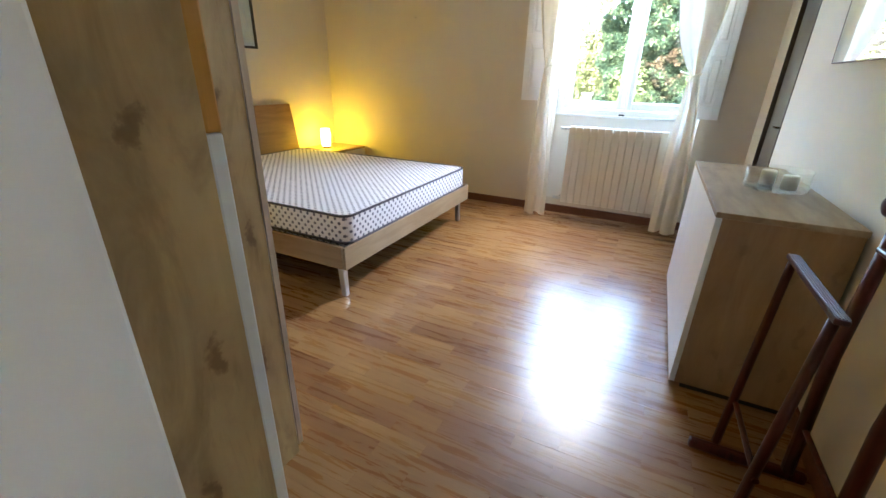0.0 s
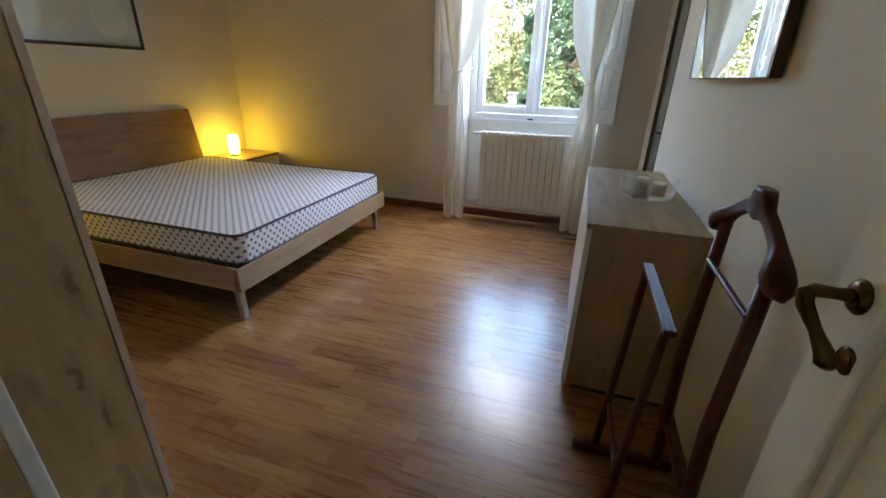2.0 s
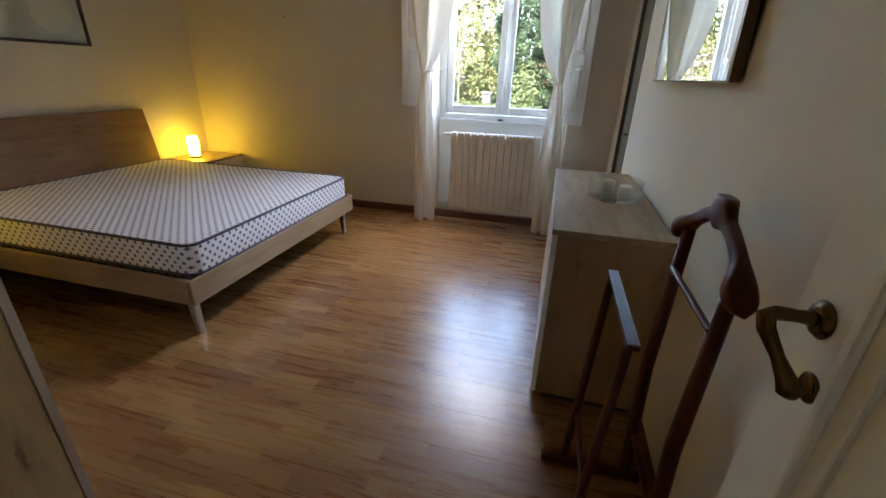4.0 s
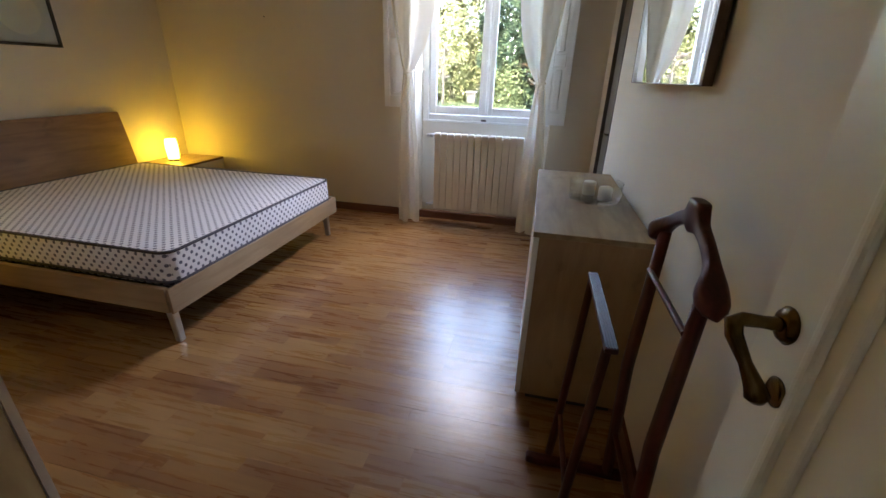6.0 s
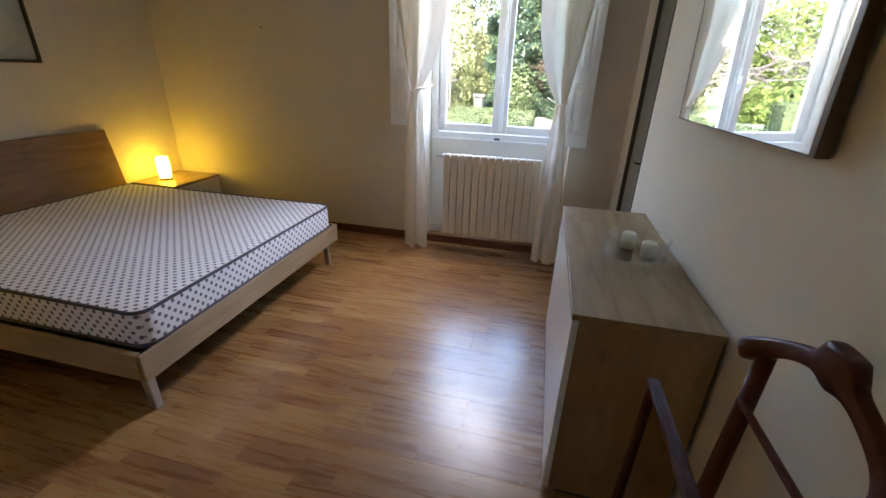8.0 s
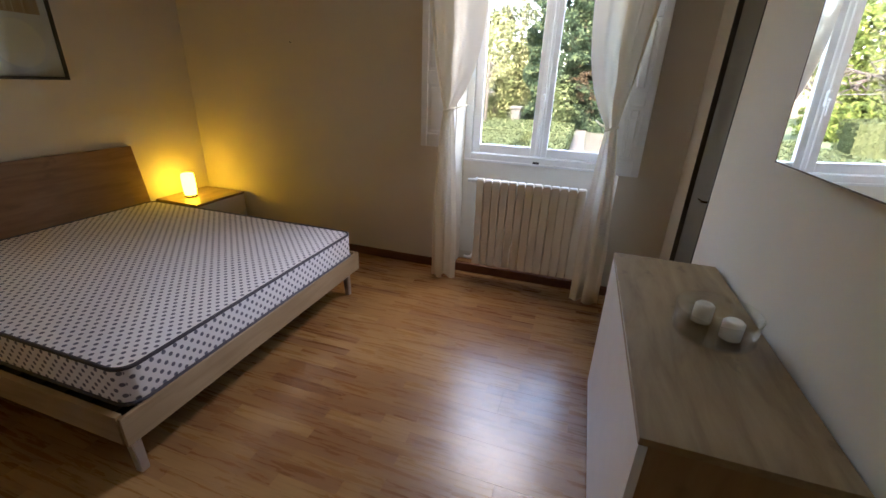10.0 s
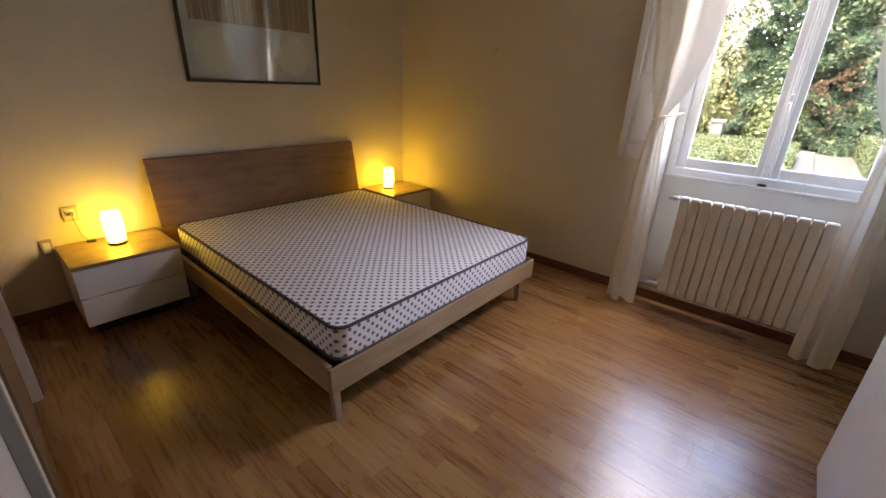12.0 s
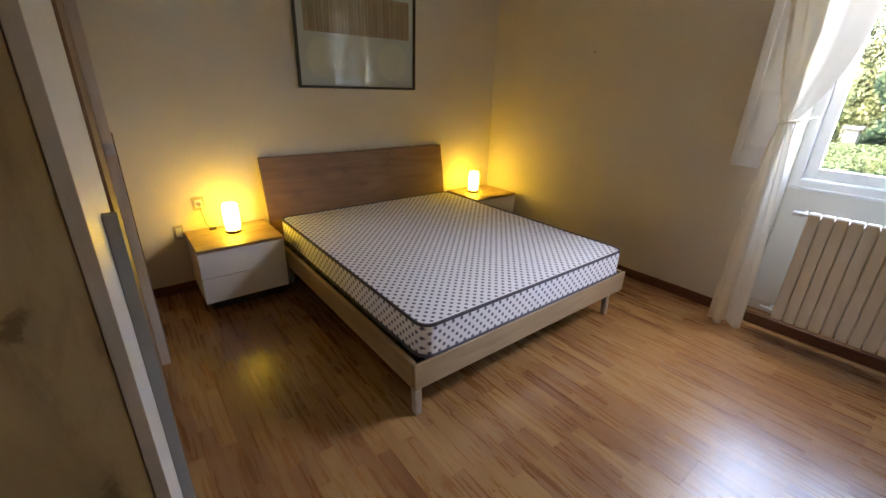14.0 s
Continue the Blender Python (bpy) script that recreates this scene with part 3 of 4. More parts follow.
for k in range(13):
    y0 = 0.22 + k * 0.145
    part("slat", boxes(((y0, BY0 + 0.03, 0.3025), (y0 + 0.07, BY1 - 0.03, 0.318)), bevel=0.002), M_DARK, bed)
for lx in (0.30, 2.035):
    for ly in (BY0 + 0.06, BY1 - 0.06):
        bm = bmesh.new()
        tp, bt = 0.021, 0.018
        sx, sy = (0.012 if lx > 1 else 0), 0
        va = [bm.verts.new((lx + p * tp, ly + q * tp, 0.205)) for p, q in ((-1, -1), (1, -1), (1, 1), (-1, 1))]
        vb = [bm.verts.new((lx + sx + p * bt, ly + sy + q * bt, 0.0)) for p, q in ((-1, -1), (1, -1), (1, 1), (-1, 1))]
        for i in range(4):
            bm.faces.new((va[i], vb[i], vb[(i + 1) % 4], va[(i + 1) % 4]))
        bm.faces.new(va)
        bm.faces.new(vb[::-1])
        bmesh.ops.recalc_face_normals(bm, faces=bm.faces[:])
        bmesh.ops.bevel(bm, geom=bm.edges[:], offset=0.004, segments=2, affect="EDGES")
        part("leg", bm, M_ALU, bed, "satin metal leg")
prof = [(0.155 - 0.125 * (k / 12) ** 0.8 + 0.012 * math.sin(math.pi * k / 12), 0.21 + 0.735 * k / 12) for k in range(13)]
outline = prof + [(x - 0.026, z) for x, z in reversed(prof)]
bm = extrude_outline(outline, 1, -2.445, -0.712)
part("headboard", bm, M_HEAD, bed, "brown wood-grain curved headboard")

# mattress
mat_x0, mat_x1, mat_y0, mat_y1, mat_z0, mat_z1 = 0.175, 2.098, -2.388, -0.738, 0.3185, 0.505
mattress = thing("mattress", "white polka-dot mattress with dark grey piping on the bed", "mattress")
bm = bmesh.new()
bmesh.ops.create_cube(bm, size=1.0)
for v in bm.verts:
    v.co = Vector(((mat_x0 + mat_x1) / 2 + v.co.x * (mat_x1 - mat_x0), (mat_y0 + mat_y1) / 2 + v.co.y * (mat_y1 - mat_y0), (mat_z0 + mat_z1) / 2 + v.co.z * (mat_z1 - mat_z0)))
up = [e for e in bm.edges if abs(e.verts[0].co.z - e.verts[1].co.z) > 0.1]
bmesh.ops.bevel(bm, geom=up, offset=0.075, segments=6, affect="EDGES", profile=0.5)
rims = [e for e in bm.edges if abs(e.verts[0].co.z - e.verts[1].co.z) < 1e-5 and len(e.link_faces) == 2 and any(abs(f.normal.z) > 0.9 for f in e.link_faces)]
bmesh.ops.bevel(bm, geom=rims, offset=0.022, segments=4, affect="EDGES", profile=0.5)
bm.normal_update()
for f in bm.faces:
    n = f.normal
    f.material_index = 0 if abs(n.z) > 0.7 else (1 if abs(n.x) > abs(n.y) else 2)
part("cover", bm, M_TICK, mattress, smooth=True)


def piping(z, inset):
    r = 0.075
    pts = []
    for cx, cy, a0 in ((mat_x1 - r, mat_y1 - r, 0), (mat_x0 + r, mat_y1 - r, 90), (mat_x0 + r, mat_y0 + r, 180), (mat_x1 - r, mat_y0 + r, 270)):
        for k in range(7):
            a = radians(a0 + 15 * k)
            pts.append((cx + (r - inset) * math.cos(a), cy + (r - inset) * math.sin(a), z))
    pts.append(pts[0])
    return sweep(pts, 0.0085, 8)


part("piping", piping(mat_z1 - 0.004, 0.006), M_PIPING, mattress, "dark grey piping", True)
part("piping", piping(mat_z0 + 0.024, 0.0), M_PIPING, mattress, "dark grey piping", True)


# ---- nightstands and lamps ----
def nightstand(y0, y1):
    n = thing("nightstand", "white two-drawer nightstand with a warm oak top beside the bed", "nightstand", (0.018, y0, 0), 0, "nightstands")
    w, d = y1 - y0, 0.470
    part("carcass", boxes(((0, 0.004, 0.082), (d - 0.022, w - 0.004, 0.444)), bevel=0.002), M_WHITE, n)
    part("plinth", boxes(((0.04, 0.04, 0), (d - 0.07, w - 0.04, 0.082))), M_DARK, n, "dark recessed plinth")
    part("top", boxes(((0, 0, 0.444), (d + 0.003, w, 0.466)), bevel=0.002), M_TOPWOOD, n, "oak-coloured top")
    part("drawer", boxes(((d - 0.021, 0.002, 0.084), (d, w - 0.002, 0.262)), bevel=0.0025), M_WHITE, n)
    part("drawer", boxes(((d - 0.021, 0.002, 0.267), (d, w - 0.002, 0.441)), bevel=0.0025), M_WHITE, n)
    return n


nightstand(-3.012, -2.462)
nightstand(-0.600, -0.050)


def table_lamp(x, y):
    l = thing("table_lamp", "small lit table lamp with glowing amber cylinder shade on the nightstand", "lamp", (x, y, 0.466), 0, "bedside lamps")
    part("base", lathe([(0, 0), (0.05, 0), (0.052, 0.004), (0.05, 0.016), (0.046, 0.018), (0, 0.018)], 28), M_BRASS, l)
    part("shade", lathe([(0.0, 0.019), (0.048, 0.019), (0.053, 0.06), (0.056, 0.12), (0.055, 0.175), (0.050, 0.208), (0.046, 0.213), (0.0, 0.213)], 32), M_SHADE, l, "glowing frosted shade", True)
    return l


table_lamp(0.205, -2.725)
table_lamp(0.215, -0.405)


def outlet(y, z, w, h, label, pins=True):
    o = thing("wall_socket", label, "socket", (0.0, y, z))
    part("plate", box((0.0005, -w / 2, -h / 2), (0.011, w / 2, h / 2), 0.003), M_PLATE, o)
    part("insert", box((0.011, -w * 0.3, -h * 0.32), (0.013, w * 0.3, h * 0.32), 0.0008), M_WHITE, o)
    if pins:
        for k in (-1, 0, 1):
            part("hole", lathe([(0.0, 0.0), (0.0035, 0.0), (0.0035, 0.001), (0, 0.001)], 10, (0, 0, 0)), M_BLACK, o).matrix_local = pose(0.0131, k * 0.012, 0, 0, 90, 0)
    return o


outlet(-2.890, 0.652, 0.078, 0.095, "ivory wall socket plate above the nightstand")
outlet(-3.042, 0.462, 0.055, 0.105, "ivory wall switch plate beside the nightstand", False)
cord = thing("lamp_cord", "thin pale lamp cord with a dark switch behind the nightstand", "cord")
part("cable", sweep([(0.160, -2.74, 0.470), (0.10, -2.80, 0.4705), (0.05, -2.84, 0.4705), (0.014, -2.865, 0.50), (0.012, -2.875, 0.58), (0.016, -2.885, 0.64)], 0.0028, 6), M_PLATE, cord, smooth=True)
part("plug", sweep([(0.014, -2.885, 0.65), (0.04, -2.885, 0.65)], [0.014, 0.011], 10), M_PLATE, cord)
part("switch", box((0.06, -2.86, 0.4665), (0.085, -2.81, 0.482), 0.005), M_BLACK, cord)

# ---- picture ----
PY0, PY1, PZ0, PZ1 = -2.077, -1.013, 1.447, 2.22
pic = thing("picture", "framed abstract print with brown stripes and pale discs, behind glass", "picture", (0.0, 0, 0))
part("frame", boxes(((0.002, PY0, PZ0), (0.028, PY0 + 0.020, PZ1)), ((0.002, PY1 - 0.020, PZ0), (0.028, PY1, PZ1)),
                    ((0.002, PY0 + 0.020, PZ0), (0.028, PY1 - 0.020, PZ0 + 0.020)), ((0.002, PY0 + 0.020, PZ1 - 0.020), (0.028, PY1 - 0.020, PZ1)), bevel=0.002), M_FRAME, pic, "thin black frame")
part("paper", boxes(((0.003, PY0 + 0.018, PZ0 + 0.018), (0.012, PY1 - 0.018, PZ1 - 0.018))), M_PAPER, pic)
m_str, nt, b = material("striped_print")
v = coords(nt, (1, 26, 0.4))
n1 = node(nt, "ShaderNodeTexNoise", Scale=1.3, Detail=4.0)
nt.links.new(v, n1.inputs["Vector"])
r = ramp(nt, n1.outputs[0], [(0.30, (0.17, 0.10, 0.06)), (0.42, (0.42, 0.33, 0.23)), (0.50, (0.30, 0.18, 0.085)), (0.60, (0.50, 0.42, 0.31)), (0.70, (0.24, 0.15, 0.09))])
nt.links.new(r.outputs[0], b.inputs["Base Color"])
part("printed_band", boxes(((0.0122, PY0 + 0.075, 1.845), (0.0128, PY1 - 0.062, 2.13))), m_str, pic, "band of brown vertical stripes")
M_DISC = plain("disc_print", (0.72, 0.71, 0.66), 0.8, var=0.04, scale=5)
for cy in (-1.855, -1.245):
    o = part("disc", lathe([(0.0, 0.0), (0.145, 0.0), (0.145, 0.0006), (0, 0.0006)], 40), M_DISC, pic, "pale printed disc")
    o.matrix_local = pose(0.0122, cy, 1.665, 0, 90, 0)
g = part("glazing", boxes(((0.0155, PY0 + 0.019, PZ0 + 0.019), (0.0175, PY1 - 0.019, PZ1 - 0.019))), M_GLASS, pic, "picture glass")
g.visible_shadow = False

nail = thing("nail", "small dark nail stuck in the plaster wall", "nail")
part("shaft", sweep([(1.166, 0.002, 1.785), (1.166, -0.018, 1.787)], [0.003, 0.004], 8), M_FRAME, nail)


# ---- dresser ----
DX0, DX1, DY0, DY1, DZ = 3.793, 4.222, -2.352, -1.168, 0.80
dresser = thing("dresser", "low dresser with light oak top and sides and white drawer fronts", "dresser", (DX0, DY0, 0))
dw, dl = DX1 - DX0, DY1 - DY0
part("side_panel", boxes(((0.024, 0.004, 0.03), (dw, 0.024, DZ - 0.023)), bevel=0.0015), M_OAK_SIDE, dresser, "light oak side panel")
part("side_panel", boxes(((0.024, dl - 0.024, 0.03), (dw, dl - 0.004, DZ - 0.023)), bevel=0.0015), M_OAK_SIDE, dresser, "light oak side panel")
part("body", boxes(((0.03, 0.025, 0.03), (dw - 0.002, dl - 0.025, DZ - 0.024))), M_WHITE, dresser)
part("plinth", boxes(((0.05, 0.02, 0), (dw - 0.02, dl - 0.02, 0.03))), M_DARK, dresser, "dark recessed plinth")
part("top", boxes(((0.0, 0, DZ - 0.022), (dw + 0.004, dl, DZ)), bevel=0.0015), M_TOPWOOD, dresser, "light oak top")
for k in range(3):
    z0 = 0.032 + k * 0.2475
    part("drawer", boxes(((0.002, 0.003, z0), (0.023, dl - 0.003, z0 + 0.2472)), bevel=0.0004), M_WHITE, dresser, "white drawer front")

bowl = thing("glass_bowl", "clear round glass bowl on the dresser", "bowl", (4.065, -1.795, DZ + 0.001))
part("wall", lathe([(0, 0), (0.112, 0), (0.119, 0.003), (0.121, 0.010), (0.1195, 0.045), (0.121, 0.080), (0.1235, 0.087), (0.1225, 0.089), (0.120, 0.086), (0.1165, 0.045), (0.1170, 0.010), (0.111, 0.006), (0, 0.006)], 56), M_BOWL, bowl, smooth=True)
for cx, cy, r, h in ((4.043, -1.735, 0.030, 0.066), (4.108, -1.818, 0.031, 0.062)):
    c = thing("candle", "short white pillar candle in the glass bowl", "candle", (cx, cy, DZ + 0.008), 0, "candles in the bowl")
    part("wax", lathe([(0, 0), (r, 0), (r, h - 0.006), (r - 0.006, h), (r * 0.5, h - 0.003), (0, h - 0.006)], 28), M_WAX, c, smooth=True)


# ---- mirror ----
mir = thing("wall_mirror", "large wall mirror with thin dark wooden frame, leaning from the wall", "mirror", (RX - 0.006, 0, 1.325))
mir.matrix_world = pose(RX - 0.008, -2.46, 1.325, 0, -1.5, 1.4)
mw, mh = 0.945, 1.30
part("frame", boxes(((-0.030, 0, 0), (0.0, 0.022, mh)), ((-0.027, mw - 0.005, 0), (0.0, mw, mh)), ((-0.027, 0.022, 0), (0.0, mw - 0.005, 0.005)), ((-0.027, 0.022, mh - 0.012), (0.0, mw - 0.005, mh)), bevel=0.0015), M_MIRFRAME, mir, "thin dark wood frame")
part("mirror_glass", boxes(((-0.026, 0.021, 0.004), (-0.020, mw - 0.004, mh - 0.011))), M_MIRROR, mir, "silvered mirror glass")

# ---- grey door in the east wall ----
gd = tagged(new("door_2"), "narrow dark grey cupboard door, closed, in the wall", "door", kind="structure")
part("leaf", boxes(((RX + 0.022, DR0 + 0.012, 0.006), (RX + 0.062, DR1 - 0.012, DRH - 0.006)), bevel=0.003), M_GREYLEAF, gd)
part("door_frame", boxes(((RX - 0.004, DR0, 0), (RX + 0.11, DR0 + 0.010, DRH)), ((RX - 0.004, DR1 - 0.010, 0), (RX + 0.11, DR1, DRH)), ((RX - 0.004, DR0 + 0.010, DRH - 0.005), (RX + 0.11, DR1 - 0.010, DRH + 0.005)), bevel=0.002), M_GREYDOOR, gd)
h = part("door_handle", sweep([(RX + 0.022, DR0 + 0.08, 0.98), (RX - 0.012, DR0 + 0.08, 0.98), (RX - 0.014, DR0 + 0.14, 0.98)], [0.006, 0.006, 0.005], 8), M_BRASS, gd)


# ---- valet stand ----
val = thing("valet_stand", "dark mahogany clothes valet stand with hanger top beside the dresser", "valet stand")
YA, YB = -2.67, -3.00
for yy in (YA, YB):
    part("foot", box((3.86, yy - 0.016, 0.0), (4.205, yy + 0.016, 0.035), 0.008), M_MAHOG, val)
    part("post", sweep([(4.150, yy, 0.03), (4.130, yy, 0.50), (4.141, yy, 0.955)], [0.023, 0.024, 0.020], 10, 0.8), M_MAHOG, val, smooth=True)
for yy in (-2.545, -2.925):
    part("front_post", sweep([(3.945, yy + (-0.10 if yy > -2.7 else -0.05), 0.03), (3.975, yy + (-0.04 if yy > -2.7 else -0.02), 0.40), (3.998, yy, 0.725)], [0.016, 0.016, 0.014], 10, 0.9), M_MAHOG, val, smooth=True)
bar = box((3.985, -2.955, 0.722), (4.018, -2.515, 0.7375), 0.004)
for k in range(5):
    xx = 3.9885 + k * 0.0065
    sweep([(xx, -2.950, 0.7375), (xx, -2.520, 0.7375)], 0.0022, 6, bm=bar)
part("trouser_bar", bar, M_MAHOG, val, "ribbed trouser bar")
part("rail", sweep([(4.125, YA, 0.835), (4.125, YB, 0.835)], 0.0085, 10), M_MAHOG, val)
part("rail", sweep([(4.142, YA, 0.22), (4.142, YB, 0.22)], 0.009, 10), M_MAHOG, val)
part("rail", sweep([(3.96, YA + 0.02, 0.22), (3.965, YB + 0.02, 0.22)], 0.009, 10), M_MAHOG, val)


def yoke(xc, yc, half, top):
    """A shaped coat-hanger top: a bowed bar, thick in the middle, with broad shoulder pads at its ends."""
    bm = bmesh.new()
    rings = []
    n, m = 44, 16
    for k in range(n + 1):
        u = -1 + 2 * k / n
        au = abs(u)
        y, z = yc + u * half, top - 0.034 - 0.125 * au ** 1.7 - 0.012 * max(0.0, au - 0.75)
        slope = -0.125 * 1.7 * au ** 0.7 * (1 if u > 0 else -1) / half
        nx = Vector((0, -slope, 1)).normalized()      # square to the bar, upwards
        pad = math.exp(-((au - 0.84) / 0.17) ** 2)
        end = max(0.02, 1 - max(0.0, (au - 0.90) / 0.10) ** 2.2) ** 0.5
        hx = (0.0125 + 0.006 * math.exp(-(u / 0.16) ** 2) + 0.017 * pad) * end
        hn = (0.0175 + 0.015 * math.exp(-(u / 0.13) ** 2) + 0.007 * pad) * end
        ring = []
        for q in range(m):
            a = 2 * math.pi * q / m
            ca, sa = math.cos(a), math.sin(a)
            ex, en = math.copysign(abs(ca) ** 0.6, ca), math.copysign(abs(sa) ** 0.6, sa)
            rise = 0.034 * math.exp(-(u / 0.15) ** 4) if en > 0 else 0.0      # the flat-topped block in the middle
            p = Vector((xc - 0.010 * pad, y, z)) + Vector((1, 0, 0)) * ex * hx + nx * en * (hn + rise)
            p.z = min(p.z, top + 0.010)
            ring.append(bm.verts.new(p))
        rings.append(ring)
    for r0, r1 in zip(rings, rings[1:]):
        for q in range(m):
            bm.faces.new((r0[q], r0[(q + 1) % m], r1[(q + 1) % m], r1[q]))
    bm.faces.new(rings[0][::-1])
    bm.faces.new(rings[-1])
    bmesh.ops.recalc_face_normals(bm, faces=bm.faces[:])
    return bm


part("hanger", yoke(4.144, (YA + YB) / 2 - 0.004, 0.238, 1.078), M_MAHOG, val, "shaped hanger top", True)


# ---- open door ----
door = tagged(new("door_1"), "cream painted panelled door standing open against the wall", "door", kind="structure")
door.matrix_world = pose(4.108, -3.985, 0.008, 0, 0, -1.9)
LW, LH, LT = 0.775, 2.09, 0.042
st, MW = 0.112, 0.056                   # stile and moulding widths
bm = boxes(((-0.0, 0, 0), (LT, st, LH)), ((0, LW - st, 0), (LT, LW, LH)), ((0, st, 0), (LT, LW - st, 0.19)), ((0, st, LH - 0.13), (LT, LW - st, LH)), ((0, st, 1.36), (LT, LW - st, 1.49)), bevel=0.002)
leaf = part("leaf", bm, M_DOOR, door)
for lo, hi in ((0.19, 1.36), (1.49, LH - 0.13)):
    for (a, b2, c2, d2) in ((st, lo, st + MW, hi), (LW - st - MW, lo, LW - st, hi), (st + MW, lo, LW - st - MW, lo + MW), (st + MW, hi - MW, LW - st - MW, hi)):
        bm = box((0.006, a, b2), (LT - 0.006, c2, d2), 0.006, 3)
        if d2 - b2 > MW + 0.01:
            e0, e1 = (a, a + 0.024) if a < LW / 2 else (c2 - 0.024, c2)
            box((-0.006, e0 + 0.0005, b2), (LT + 0.006, e1, d2), 0.009, 3, bm=bm)
        else:
            e0, e1 = (b2, b2 + 0.024) if b2 == lo else (d2 - 0.024, d2)
            box((-0.006, a - MW + 0.024, e0 + 0.0005), (LT + 0.006, c2 + MW - 0.024, e1), 0.009, 3, bm=bm)
        part("moulding", bm, M_DOOR, leaf)
    part("panel", boxes(((0.016, st + MW - 0.001, lo + MW - 0.001), (LT - 0.016, LW - st - MW + 0.001, hi - MW + 0.001))), M_DOOR, leaf)
hz = 1.024
for s in (-1, 1):
    x0 = 0 if s < 0 else LT
    yh = LW - 0.062
    lev = part("door_handle", sweep([(x0, yh, hz), (x0 + s * 0.006, yh, hz), (x0 + s * 0.03, yh, hz), (x0 + s * 0.055, yh, hz), (x0 + s * 0.066, yh - 0.003, hz - 0.0044), (x0 + s * 0.065, yh - 0.012, hz - 0.0196),
                                     (x0 + s * 0.050, yh - 0.032, hz - 0.0490), (x0 + s * 0.038, yh - 0.046, hz - 0.0730), (x0 + s * 0.032, yh - 0.051, hz - 0.0872), (x0 + s * 0.030, yh - 0.053, hz - 0.0952)],
                                    [0.012, 0.0115, 0.009, 0.0105, 0.0125, 0.0115, 0.0085, 0.0125, 0.0155, 0.008], 14), M_BRASS, leaf, "aged brass S-shaped lever", True)
    ro = part("rosette", lathe([(0, 0), (0.026, 0), (0.027, 0.003), (0.023, 0.005), (0.022, 0.009), (0.014, 0.012), (0, 0.013)], 28), M_BRASS, leaf, "round brass rosette", True)
    ro.matrix_local = pose(x0, yh, hz, 0, 90 * s, 0)
    kh = part("key_rosette", lathe([(0, 0), (0.021, 0), (0.022, 0.003), (0.018, 0.006), (0, 0.007)], 24), M_BRASS, leaf, "round brass keyhole plate", True)
    kh.matrix_local = pose(x0, yh - 0.030, hz - 0.089, 0, 90 * s, 0)


# ---- wardrobe ----
WF, FF = -3.352, -3.330                # carcass front and the face of its doors
ward = thing("wardrobe", "large wardrobe with knotty light oak end panel and white door", "wardrobe")
part("end_panel", boxes(((2.595, DY + 0.03, 0.0), (2.622, WF, 2.45)), bevel=0.0015), M_OAK_Z, ward, "knotty light oak end panel")
part("carcass", boxes(((0.03, DY + 0.03, 0.0), (2.594, WF - 0.002, 2.45))), M_OAK_Z, ward)
d1 = part("door", boxes(((1.76, WF + 0.002, 0.03), (2.6195, FF, 2.43)), bevel=0.002), M_WHITE, ward, "white lacquered sliding door")
part("edge_band", boxes(((2.6200, WF + 0.002, 0.03), (2.6235, FF, 2.43)), bevel=0.001), M_EDGE, d1, "pale edge band of the white door")
d2 = part("door", boxes(((0.90, WF + 0.003, 0.03), (1.755, FF + 0.009, 2.43)), bevel=0.002), M_DARKFRONT, ward, "brown wood-grain door")
part("door", boxes(((0.035, WF + 0.003, 0.03), (0.895, FF + 0.006, 2.43)), bevel=0.002), M_DARKFRONT, ward, "brown wood-grain door")
part("handle_strip", boxes(((2.27, FF + 0.0005, 0.04), (2.30, -3.303, 1.225)), bevel=0.002), M_GREYSTRIP, d1, "dark grey handle strip")
part("handle_strip", boxes(((0.93, FF + 0.0095, 0.04), (0.96, -3.275, 1.255)), bevel=0.002), M_MIRFRAME, d2, "dark brown handle strip")
part("edge_strip", boxes(((0.965, FF + 0.0095, 0.04), (0.985, -3.280, 2.40)), bevel=0.002), M_EDGE, d2, "pale edge strip")

part("clasp", box((0.986, FF + 0.0095, 1.165), (1.012, -3.282, 1.215), 0.003), M_ALU, d2, "small metal clasp")

cab = thing("tall_cabinet", "shallow tall cabinet with knotty oak side beside the doorway", "cabinet")
part("side_panel", boxes(((2.98, DY + 0.004, 0), (3.003, -3.727, 2.45)), bevel=0.0015), M_OAK_Z, cab, "knotty light oak side panel")
part("body", boxes(((2.624, DY + 0.004, 0), (2.979, -3.74, 2.45))), M_OAK_Z, cab)
part("edge_trim", boxes(((2.972, -3.726, 0), (3.000, -3.700, 1.155)), bevel=0.004), M_ALUPAINT, cab, "pale grey edge trim")
part("edge_trim", boxes(((2.972, -3.726, 1.156), (3.000, -3.700, 2.45)), bevel=0.004), M_AMBER, cab, "amber varnished wooden edge")


